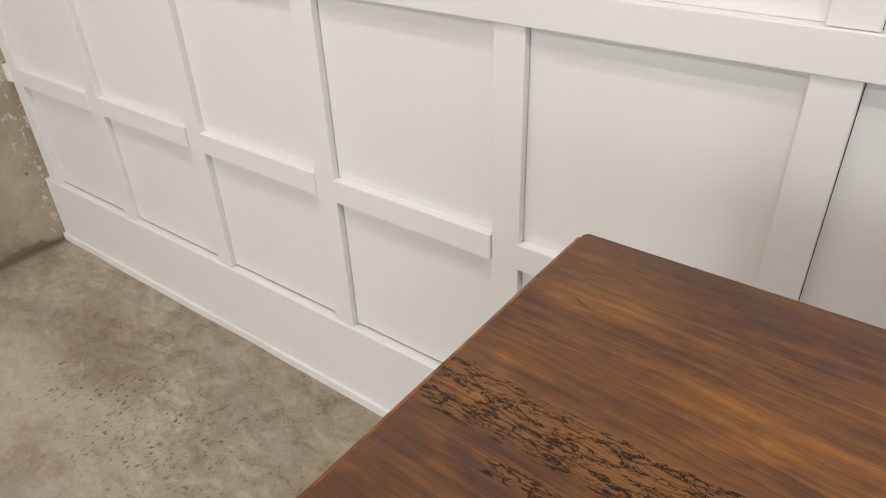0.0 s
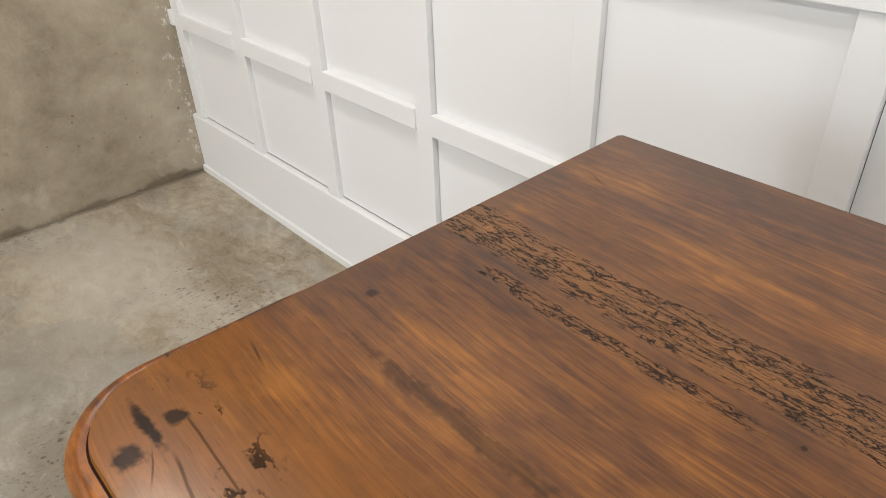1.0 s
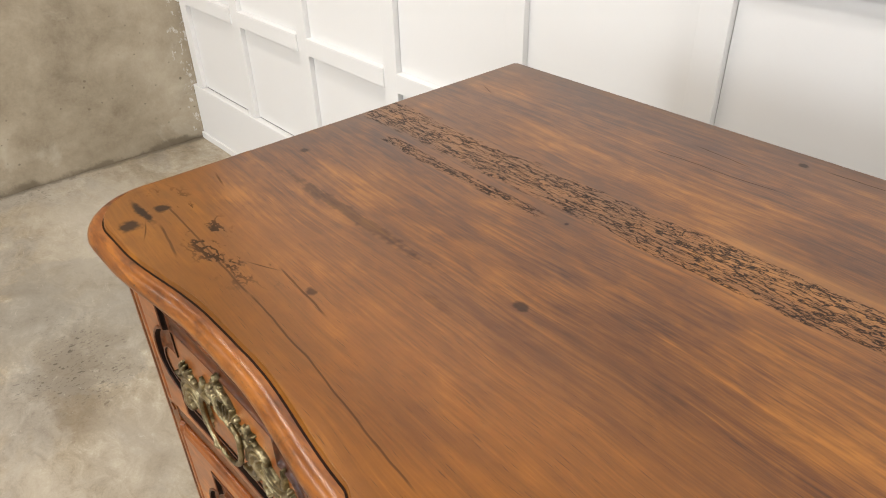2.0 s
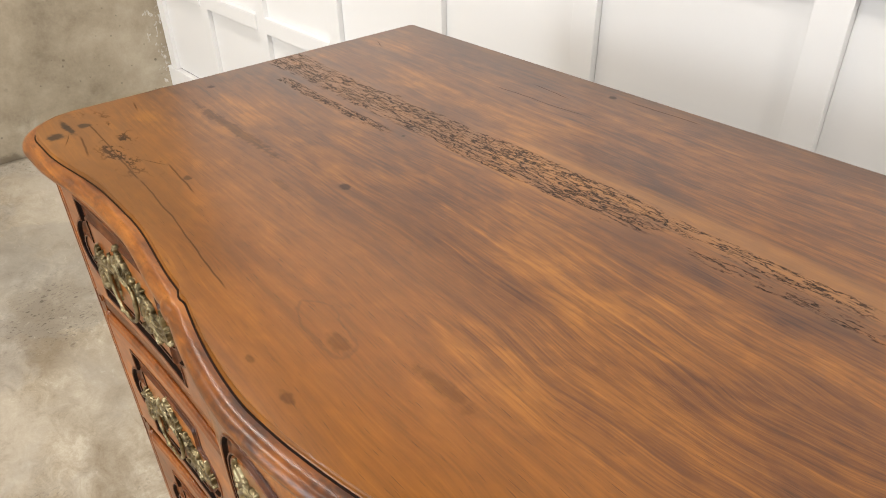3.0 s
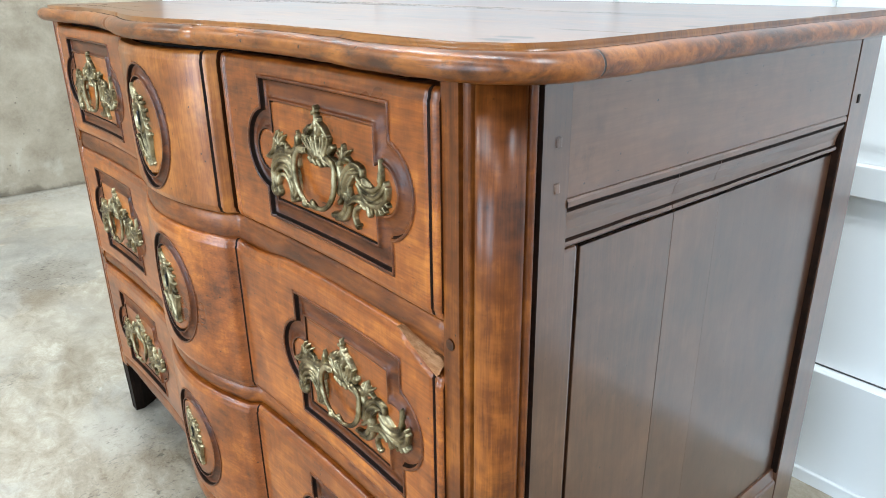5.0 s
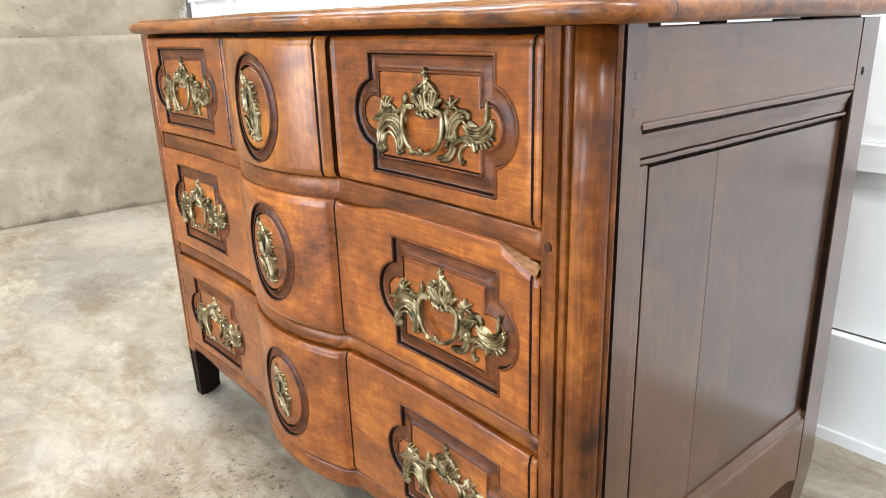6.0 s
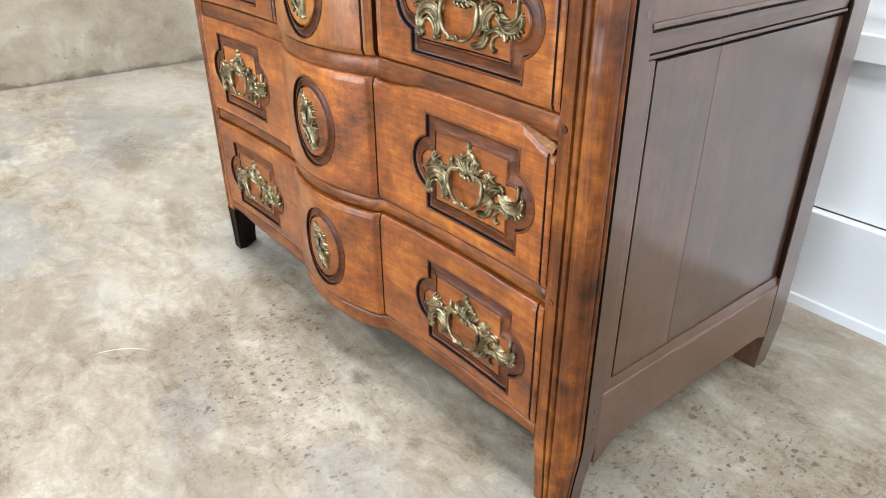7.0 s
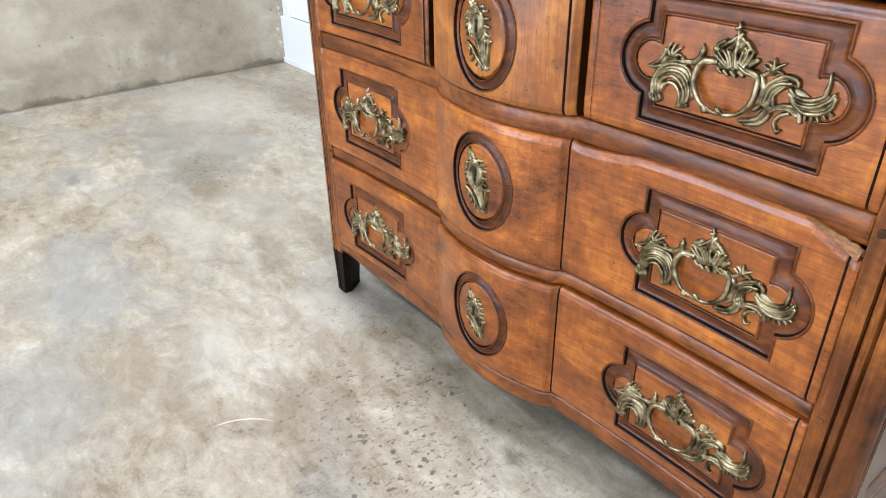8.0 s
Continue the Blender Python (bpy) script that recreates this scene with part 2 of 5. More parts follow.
def top_marks(n, raw, col, ht, rr):
    """The decayed strip, splits, knots and black stains of the commode's top."""
    u, v, _ = n.split(raw)
    col, ht, cloud = top_figure(n, raw)
    rr = n.math("MULTIPLY_ADD", cloud, 0.06, 0.262)
    wob = n.sub(n.noise(n.scaled(7, 7, 7, raw), 1.0, 3.0), 0.5)
    tiny = n.noise(n.scaled(90, 90, 9, raw), 1.0, 3.0)

    def strip(v0, half, u0, u1, soft):
        off = n.math("ABSOLUTE", n.add(n.sub(v, v0), n.mul(wob, 0.018)))
        return n.mul(n.step(off, half * 1.3, half * 0.4), n.mul(n.step(u, u0 - 0.02, u0 + 0.02), n.step(u, u1 + soft, u1 - soft)))

    # decayed strip: short cracks crowded along the grain
    inside = n.big(strip(0.367, 0.031, -0.635, 0.05, 0.06), n.mul(strip(0.314, 0.010, -0.55, -0.30, 0.06), 0.6))
    inside = n.big(inside, n.mul(n.big(strip(0.378, 0.016, 0.02, 0.27, 0.05), strip(0.352, 0.012, 0.10, 0.45, 0.05)), 0.42))
    def cracks(along, across, bend, thick, shift):
        bent = n.vadd(n.scaled(along, across, 1, raw, shift), n.scaled(bend, bend, bend, n.noise(n.scaled(30, 80, 1, raw, shift), 1.0, 5.0, 0.65, colour=True)))
        return n.step(n.cells(bent), thick, 0.35 * thick)
    net = n.big(cracks(18, 150, 2.6, 0.090, (0, 0, 0)), n.mul(cracks(30, 300, 2.8, 0.09, (5, 3, 0)), 0.55))
    some = n.step(n.add(n.add(n.noise(n.scaled(22, 110, 1, raw, (2, 5, 0)), 1.0, 5.0, 0.7), n.mul(n.sub(n.noise(n.scaled(4, 14, 1, raw, (5, 5, 0)), 1.0, 3.0), 0.5), 0.5)), n.mul(inside, 0.22)), 0.52, 0.61)
    rot = n.mul(n.mul(net, some), n.step(inside, 0.12, 0.40))
    hollow = n.mul(n.step(n.noise(n.scaled(34, 190, 1, raw, (8, 2, 0)), 1.0, 5.0, 0.75), 0.61, 0.66), n.step(inside, 0.5, 0.95))
    rot = n.big(rot, n.mul(hollow, 0.5))
    # worm tracks and cracks crowded in the corner
    nook = n.mul(n.step(n.add(n.math("ABSOLUTE", n.add(u, 0.50)), n.mul(wob, 0.10)), 0.13, 0.05), n.step(n.math("ABSOLUTE", n.sub(v, 0.052)), 0.035, 0.012))
    worm = n.mul(n.step(n.cells(n.vadd(n.scaled(20, 70, 20, raw, (4, 4, 0)), n.scaled(2.4, 2.4, 2.4, n.noise(n.scaled(26, 40, 20, raw, (1, 9, 0)), 1.0, 4.0, colour=True)))), 0.10, 0.05),
                 n.step(n.noise(n.scaled(18, 34, 9, raw, (2, 3, 0)), 1.0, 4.0), 0.50, 0.56))
    rot = n.big(rot, n.mul(n.mul(worm, nook), 0.9))
    black = rot
    # long splits: from, to, across, slope, half-width
    for u0, u1, v0, slope, w in ((-0.58, -0.37, 0.043, -0.05, 0.0013), (-0.385, -0.12, 0.026, -0.10, 0.0011), (-0.43, -0.385, 0.068, 0.45, 0.0011), (-0.40, -0.30, 0.073, -0.12, 0.0013), (0.53, 0.632, 0.133, 0.05, 0.0012),
                                 (-0.615, -0.570, 0.116, -0.22, 0.0015), (-0.55, -0.47, 0.020, -0.15, 0.0016), (-0.565, -0.52, 0.010, -0.5, 0.0010), (-0.31, -0.15, 0.524, 0.03, 0.0009), (-0.28, -0.20, 0.560, -0.08, 0.0009),
                                 (-0.15, -0.03, 0.606, 0.03, 0.0010), (0.245, 0.295, 0.090, 0.15, 0.0009), (0.14, 0.185, -0.002, 0.25, 0.0009), (0.19, 0.24, 0.032, 0.15, 0.0008), (-0.60, -0.56, 0.520, -0.45, 0.0009)):
        um = 0.5 * (u0 + u1)
        d = n.math("ABSOLUTE", n.sub(n.sub(v, v0), n.add(n.mul(n.sub(u, um), slope), n.mul(wob, 0.016))))
        ends = n.mul(n.step(u, u0, u0 + 0.02), n.step(u, u1, u1 - 0.02))
        black = n.big(black, n.mul(n.mul(n.step(d, w * 1.2, w * 0.3), ends), 0.62))
    stain = None
    # knots and ink-dark stains: place, radii, strength
    for cu, cv, ru, rv, k in ((-0.582, 0.024, 0.030, 0.005, 0.95), (-0.562, 0.004, 0.012, 0.010, 0.9), (-0.574, 0.042, 0.009, 0.008, 0.9), (-0.590, 0.225, 0.006, 0.005, 0.75), (-0.208, 0.192, 0.007, 0.006, 0.7), (-0.167, 0.602, 0.006, 0.005, 0.8),
                              (-0.004, 0.044, 0.014, 0.008, 0.34), (0.022, -0.015, 0.011, 0.004, 0.45), (-0.033, -0.015, 0.006, 0.003, 0.4), (0.09, 0.072, 0.035, 0.007, 0.3), (0.572, 0.050, 0.018, 0.009, 0.8), (0.578, 0.026, 0.017, 0.010, 0.8), (0.607, 0.222, 0.009, 0.006, 0.7), (-0.266, 0.319, 0.003, 0.003, 0.8),
                              (0.46, 0.345, 0.12, 0.026, 0.40), (-0.43, 0.178, 0.12, 0.008, 0.55), (-0.345, 0.078, 0.006, 0.005, 0.7), (-0.26, 0.145, 0.02, 0.005, 0.3), (0.56, 0.128, 0.02, 0.006, 0.5)):
        e = n.math("SQRT", n.add(n.math("POWER", n.mul(n.sub(u, cu), 1 / ru), 2.0), n.math("POWER", n.mul(n.sub(v, cv), 1 / rv), 2.0)))
        m = n.mul(n.step(n.add(e, n.mul(n.sub(tiny, 0.5), 1.6)), 1.25, 0.55), k)
        stain = n.big(stain, m) if stain else m
    # paler worn wood round the decay and where it was rubbed
    pale = n.mul(strip(0.392, 0.026, -0.15, 0.40, 0.1), 0.35)
    col = n.mix(pale, col, (0.29, 0.130, 0.030))
    col = n.mix(n.mul(inside, 0.34), col, (0.29, 0.120, 0.022))
    # the concrete wall's dark reflection, painted over the corner; then a ring of spilt water
    corner_reflection = n.math("SQRT", n.add(n.math("POWER", n.mul(n.add(u, 0.46), 1 / 0.20), 2.0), n.math("POWER", n.mul(n.sub(v, 0.03), 1 / 0.048), 2.0)))
    corner_reflection = n.add(corner_reflection, n.mul(n.sub(n.noise(n.scaled(10, 14, 1, raw, (3, 3, 0)), 1.0, 3.0), 0.5), 1.2))
    col = n.mix(n.mul(n.step(corner_reflection, 1.05, 0.95), 0.20), col, (0.085, 0.036, 0.007))
    drop = n.math("SQRT", n.add(n.math("POWER", n.mul(n.add(u, 0.028), 1 / 0.040), 2.0), n.math("POWER", n.mul(n.sub(v, n.math("MULTIPLY_ADD", u, -0.12, 0.044)), 1 / 0.013), 2.0)))
    drop = n.math("ABSOLUTE", n.sub(n.add(drop, n.mul(n.sub(n.noise(n.scaled(30, 40, 1, raw, (3, 3, 0)), 1.0, 3.0), 0.5), 1.5)), 1.0))
    col = n.mix(n.mul(n.step(drop, 0.13, 0.03), 0.28), col, (0.050, 0.020, 0.006))
    col = n.mix(stain, col, (0.016, 0.010, 0.008))
    col = n.mix(n.mul(black, 0.96), col, (0.008, 0.0045, 0.003))
    n.put(n.bsdf.inputs["Specular IOR Level"], n.mul(n.sub(1.0, n.mul(n.big(black, stain), 0.8)), 0.27))
    ht = n.sub(ht, n.mul(black, 1.4))
    rr = n.add(rr, n.mul(black, 0.4))
    return col, ht, rr


WALNUT = ((0.040, 0.0100, 0.0018), (0.208, 0.0575, 0.0074), (0.42, 0.136, 0.0180))
wood_top = wood("walnut_top", (0.038, 0.0115, 0.0019), (0.118, 0.041, 0.0060), (0.235, 0.092, 0.0138), "x", 0.22, 0.30, 0.8, False, top_marks, 0.24, 0.03, 0.08, spread=0.95, blotted=0.40, run=0.6, sway=0.16, polish=0.38)
wood_front = waxed("walnut_front", (0.060, 0.0140, 0.0022), (0.275, 0.0740, 0.0082), (0.56, 0.190, 0.0225), "x", 0.285, 0.42, 0.08, 0.60, spread=1.0, vary=0.22, polish=0.22)
wood_centre = waxed("walnut_block", (0.070, 0.0190, 0.0034), (0.260, 0.0800, 0.0105), (0.50, 0.185, 0.027), "z", 0.285, 0.40, 0.03, 0.45, polish=0.25)
wood_post = waxed("walnut_post", (0.022, 0.0060, 0.0014), (0.130, 0.0360, 0.0053), (0.33, 0.108, 0.015), "z", 0.29, 0.34, 0.05, 0.38)
wood_rail = wood("walnut_rail", (0.020, 0.0052, 0.0012), (0.130, 0.035, 0.0056), (0.29, 0.090, 0.0140), "x", 0.30, 0.4, 1.2, lines=0.14, wave=0.1)
wood_side = waxed("walnut_side", (0.040, 0.0165, 0.0078), (0.092, 0.0395, 0.0180), (0.150, 0.069, 0.033), "z", 0.29, 0.7, 0.02, 0.45, wave=0.03, vary=0.45, relief=0.10, polish=0.7)
wood_side_rail = waxed("walnut_side_rail", (0.066, 0.0285, 0.0135), (0.105, 0.0460, 0.0215), (0.150, 0.069, 0.033), "y", 0.30, 0.8, 0.03, 0.55, wave=0.05, relief=0.14, polish=0.4)
wood_dark = wood("walnut_dark_moulding", (0.018, 0.005, 0.0016), (0.088, 0.0225, 0.0041), (0.21, 0.060, 0.0092), "x", 0.34, 0.34, 1.5, lines=0.12)
# drawer-end wood darkened to put the gap shade into its colour
wood_end = wood("gap_shade_drawer_ends", (0.010, 0.0040, 0.0016), (0.030, 0.0095, 0.0028), (0.065, 0.020, 0.005), "z", 0.34, 0.2, 1.2)
# near-black; behind the drawer gaps its colour stands for their shade
wood_black = wood("near_black_wood", (0.004, 0.0024, 0.0016), (0.009, 0.005, 0.0033), (0.018, 0.010, 0.0065), "z", 0.55, 0.10, 1.2)
wood_edge = wood("walnut_edge", (0.024, 0.0068, 0.0016), (0.160, 0.0480, 0.0068), (0.36, 0.126, 0.0180), "x", 0.30, 0.5, 1.0, False, edge_seam, 0.16, 0.06)
# dirt and wax; also laid in grooves and gaps as painted shade
dirt_and_shade = wood("dirt_wax_and_groove_shade", (0.005, 0.0027, 0.0016), (0.011, 0.0052, 0.0030), (0.022, 0.009, 0.0045), "x", 0.60, 0.06, 1.5)
wood_raw = wood("raw_split_wood", (0.085, 0.036, 0.014), (0.26, 0.125, 0.055), (0.44, 0.255, 0.135), "x", 0.6, 0.0, 2.0)
wood_inside = wood("oak_inside", (0.015, 0.009, 0.006), (0.035, 0.02, 0.012), (0.06, 0.035, 0.02), "x", 0.7, 0.0, 1.0)


def make_brass():
    n = Nodes("old_gilt_brass")
    n.random_shift()
    big = n.noise(n.scaled(55, 55, 55), 1.0, 4.0, 0.6)
    col = n.ramp(big, (0.34, (0.055, 0.041, 0.020)), (0.50, (0.24, 0.192, 0.105)), (0.72, (0.53, 0.45, 0.28)))
    small = n.noise(n.scaled(420, 420, 420), 1.0, 3.0, 0.6)
    return n.done(col, n.math("MULTIPLY_ADD", small, 0.25, 0.22), n.bump(small, 0.35, 0.0008), metal=1.0)


def spot(n, x, y, cx, cy, rx, ry, ragged, amount):
    """A soft ragged patch round (cx, cy)."""
    e = n.math("SQRT", n.add(n.math("POWER", n.mul(n.sub(x, cx), 1 / rx), 2.0), n.math("POWER", n.mul(n.sub(y, cy), 1 / ry), 2.0)))
    return n.mul(n.step(n.add(e, n.mul(n.sub(ragged, 0.5), 3.2)), 1.35, 0.35), amount)


def make_floor():
    """Trowelled cement: pale and cloudy, with grey and brown washes, crowded pits and a few stains."""
    n = Nodes("floor_concrete")
    x, y, _ = n.split()
    cloud = n.noise(n.scaled(2.1, 2.6, 1), 1.0, 9.0, 0.62, 0.7)
    ragged = n.noise(n.scaled(4.2, 6.2, 1, shift=(4, 1, 2)), 1.0, 9.0, 0.70, 0.9)
    drag = n.noise(n.scaled(13, 22, 1, shift=(7, 3, 0)), 1.0, 8.0, 0.74, 0.8)
    grain = n.noise(n.scaled(150, 150, 1), 1.0, 4.0, 0.7)
    tone = n.add(n.add(n.mul(cloud, 0.28), n.mul(ragged, 0.32)), n.add(n.mul(drag, 0.40), n.mul(n.sub(grain, 0.5), 0.14)))
    col = n.ramp(tone, (0.395, (0.168, 0.127, 0.079)), (0.46, (0.272, 0.224, 0.157)), (0.53, (0.350, 0.300, 0.224)), (0.605, (0.455, 0.406, 0.323)))
    brown = (0.158, 0.116, 0.068)
    wash = n.step(n.noise(n.scaled(2.0, 3.4, 1, shift=(9, 4, 3)), 1.0, 9.0, 0.72, 0.6), 0.52, 0.70)
    col = n.mix(n.mul(wash, 0.55), col, brown)
    grey = n.step(n.noise(n.scaled(1.7, 2.1, 1, shift=(3, 9, 7)), 1.0, 8.0, 0.66, 0.8), 0.50, 0.64)
    col = n.mix(n.mul(grey, 0.36), col, (0.270, 0.268, 0.258))
    # brown washes, then grey and pale patches
    for cx, cy, rx, ry, k in ((-0.92, 0.04, 0.26, 0.07, 0.65), (-0.67, 0.12, 0.16, 0.06, 0.4), (-1.02, 0.12, 0.14, 0.10, 0.45), (0.32, -0.19, 0.15, 0.09, 0.50), (0.02, -0.42, 0.22, 0.12, 0.45),
                              (0.80, -0.26, 0.16, 0.06, 0.40), (-1.97, 0.31, 0.20, 0.12, 0.15), (-0.29, 0.02, 0.16, 0.05, 0.35), (-1.45, 0.68, 0.22, 0.12, 0.40)):
        col = n.mix(spot(n, x, y, cx, cy, rx, ry, ragged, k), col, brown)
    for cx, cy, rx, ry, k in ((-1.19, -0.32, 0.16, 0.08, 0.5), (-0.45, -0.45, 0.30, 0.16, 0.45), (-0.04, -0.64, 0.26, 0.14, 0.50), (-1.30, 0.04, 0.20, 0.12, 0.35)):
        col = n.mix(spot(n, x, y, cx, cy, rx, ry, ragged, k), col, (0.215, 0.213, 0.204))
    # pale patches; the first, beside the foot, paints in a spot of light
    for cx, cy, rx, ry, k in ((0.06, 0.01, 0.12, 0.06, 0.7), (-0.01, -0.23, 0.12, 0.05, 0.45), (-0.60, -0.12, 0.20, 0.08, 0.45), (-1.08, -0.29, 0.04, 0.02, 0.8), (-1.69, 0.38, 0.45, 0.22, 0.7), (-1.20, 0.52, 0.26, 0.10, 0.5), (-0.62, 0.10, 0.18, 0.10, 0.35)):
        col = n.mix(spot(n, x, y, cx, cy, rx, ry, ragged, 0.8 * k), col, (0.470, 0.432, 0.362))
    # a thin grey skim coat with a sharp edge
    e = n.math("SQRT", n.add(n.math("POWER", n.mul(n.add(x, 1.20), 1 / 0.34), 2.0), n.math("POWER", n.mul(n.sub(y, 0.14), 1 / 0.22), 2.0)))
    col = n.mix(n.mul(n.step(n.add(e, n.mul(n.sub(ragged, 0.5), 1.4)), 1.05, 0.96), 0.42), col, (0.235, 0.218, 0.186))
    # pits crowded in front of the commode and near the far corner
    where = n.mul(n.step(n.noise(n.scaled(2.6, 2.6, 1, shift=(2, 8, 5)), 1.0, 5.0, 0.65), 0.54, 0.66), 0.6)
    for cx, cy, rx, ry in ((0.50, -0.06, 0.42, 0.22), (-1.12, 0.62, 0.40, 0.20), (-1.0, 0.08, 0.22, 0.14), (1.35, 0.30, 0.30, 0.4)):
        where = n.big(where, spot(n, x, y, cx, cy, rx, ry, ragged, 1.0))
    bent = n.vadd(n.scaled(60, 42, 1), n.scaled(1.2, 1.2, 1.2, n.noise(n.scaled(45, 45, 1), 1.0, 3.0, colour=True)))
    size = n.math("MULTIPLY_ADD", n.noise(n.scaled(20, 20, 1), 1.0, 3.0, 0.7), 1.05, -0.40)
    pits = n.mul(n.step(n.sub(n.cells(bent, 1.0, "F1"), size), 0.10, -0.02), where)
    ticks = n.mul(n.step(n.noise(n.scaled(120, 58, 1), 1.0, 4.0, 0.65, 0.8), 0.575, 0.635), where)
    flakes = n.mul(n.step(n.noise(n.scaled(46, 30, 1, shift=(5, 1, 0)), 1.0, 5.0, 0.7, 0.6), 0.56, 0.66), where)
    col = n.mix(n.mul(flakes, 0.55), col, (0.165, 0.132, 0.090))
    dots = n.big(pits, n.mul(ticks, 0.85))
    col = n.mix(n.mul(dots, 0.78), col, (0.072, 0.055, 0.036))
    chalk = n.step(n.noise(n.scaled(16, 34, 1, shift=(1, 7, 2)), 1.0, 8.0, 0.75, 1.2), 0.60, 0.70)
    col = n.mix(n.mul(chalk, 0.45), col, (0.50, 0.465, 0.395))
    # a pale curved scratch, oily stains
    arc_d = n.math("ABSOLUTE", n.sub(n.math("SQRT", n.add(n.math("POWER", n.sub(x, 0.40), 2.0), n.math("POWER", n.add(y, 0.36), 2.0))), 0.130))
    scratch = n.mul(n.mul(n.step(arc_d, 0.0026, 0.001), n.step(x, 0.335, 0.300)), n.step(y, -0.36, -0.33))
    col = n.mix(n.mul(scratch, 0.6), col, (0.66, 0.62, 0.54))
    for cx, cy, rx, ry, k in ((0.680, 0.060, 0.034, 0.020, 0.75), (0.80, -0.02, 0.016, 0.012, 0.6), (0.90, 0.05, 0.014, 0.020, 0.5), (-1.17, -0.31, 0.05, 0.025, 0.5)):
        col = n.mix(spot(n, x, y, cx, cy, rx, ry, drag, k), col, (0.120, 0.098, 0.068))
    # crumbled dark joint where the floor meets the concrete wall
    joint = n.step(n.sub(x, n.mul(n.sub(drag, 0.5), 0.10)), -2.118, -2.142)
    col = n.mix(n.mul(joint, 0.7), col, (0.105, 0.082, 0.054))
    ht = n.sub(n.add(n.mul(ragged, 0.5), n.add(n.mul(drag, 0.6), n.mul(grain, 0.25))), n.mul(dots, 0.9))
    return n.done(col, n.math("MULTIPLY_ADD", ragged, 0.28, 0.40), n.bump(ht, 0.4, 0.003))


def make_wall():
    """Cast concrete, stained brown, with small blow-holes and old white paint dabbed along the corner."""
    n = Nodes("wall_concrete")
    x, y, z = n.split()
    cloud = n.noise(n.scaled(1.4, 1.4, 1.6), 1.0, 8.0, 0.62, 0.7)
    trowel = n.noise(n.scaled(5.4, 5.6, 6.0, shift=(4, 1, 2)), 1.0, 9.0, 0.66, 0.2)
    grain = n.noise(n.scaled(110, 110, 110), 1.0, 4.0, 0.7)
    tone = n.add(n.add(n.mul(cloud, 0.50), n.mul(trowel, 0.50)), n.mul(n.sub(grain, 0.5), 0.10))
    col = n.ramp(tone, (0.34, (0.190, 0.152, 0.102)), (0.46, (0.295, 0.246, 0.175)), (0.55, (0.365, 0.310, 0.228)), (0.68, (0.450, 0.395, 0.302)))
    dark = (0.135, 0.100, 0.060)
    damp = n.step(n.noise(n.scaled(1.7, 1.7, 2.6, shift=(9, 4, 3)), 1.0, 8.0, 0.66, 0.5), 0.50, 0.68)
    col = n.mix(n.mul(damp, 0.38), col, dark)
    pale = n.step(n.noise(n.scaled(3, 3, 4.5, shift=(1, 7, 2)), 1.0, 8.0, 0.68, 0.8), 0.55, 0.70)
    col = n.mix(n.mul(pale, 0.40), col, (0.50, 0.455, 0.365))
    where = n.step(n.noise(n.scaled(2.3, 2.3, 2.3, shift=(2, 8, 5)), 1.0, 4.0, 0.6), 0.46, 0.62)
    size = n.math("MULTIPLY_ADD", n.noise(n.scaled(16, 16, 16), 1.0, 3.0, 0.7), 0.8, -0.34)
    pits = n.mul(n.step(n.sub(n.cells(n.scaled(30, 30, 30), 1.0, "F1"), size), 0.08, 0.0), where)
    col = n.mix(n.mul(pits, 0.6), col, (0.075, 0.056, 0.036))
    dab = n.mul(n.step(n.add(y, n.mul(n.noise(n.scaled(14, 14, 9), 1.0, 6.0, 0.75), 0.20)), 1.005, 1.03), n.step(n.noise(n.scaled(40, 40, 25, shift=(6, 2, 1)), 1.0, 4.0, 0.7), 0.54, 0.60))
    col = n.mix(n.mul(dab, 0.7), col, (0.70, 0.69, 0.66))
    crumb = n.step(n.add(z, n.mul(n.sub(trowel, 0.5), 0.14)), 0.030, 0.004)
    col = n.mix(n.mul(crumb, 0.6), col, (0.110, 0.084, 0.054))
    ht = n.sub(n.add(n.mul(trowel, 0.9), n.mul(grain, 0.3)), n.mul(pits, 0.9))
    return n.done(col, n.math("MULTIPLY_ADD", trowel, 0.25, 0.62), n.bump(ht, 0.45, 0.005))


def make_paint(name, colour, rough=0.45, brush=1.0):
    n = Nodes(name)
    r = n.random_shift(6)
    strokes = n.noise(n.scaled(260, 60, 9), 1.0, 3.0, 0.6)
    roll = n.noise(n.scaled(160, 160, 160), 1.0, 3.0, 0.6)
    large = n.noise(n.scaled(2.5, 2.5, 2.5), 1.0, 4.0, 0.6)
    dirt = n.step(n.noise(n.scaled(6, 6, 14), 1.0, 6.0, 0.75), 0.62, 0.80)
    col = n.mix(n.mul(large, 0.12), colour, tuple(0.86 * c for c in colour))
    col = n.mix(n.mul(dirt, 0.14), col, (0.55, 0.51, 0.45))
    return n.done(col, n.math("MULTIPLY_ADD", large, 0.2, rough - 0.1), n.bump(n.add(n.mul(strokes, brush), roll), 0.12, 0.0008))


def make_flat(name, colour, rough=0.6, metal=0.0, emit=0.0):
    n = Nodes(name)
    g = n.noise(n.scaled(40, 40, 40), 1.0, 4.0)
    if emit:
        n.bsdf.inputs["Emission Color"].default_value = (*colour, 1)
        n.bsdf.inputs["Emission Strength"].default_value = emit
    return n.done(n.mix(n.mul(g, 0.3), colour, tuple(0.8 * c for c in colour)), rough, n.bump(g, 0.1, 0.001), metal=metal)


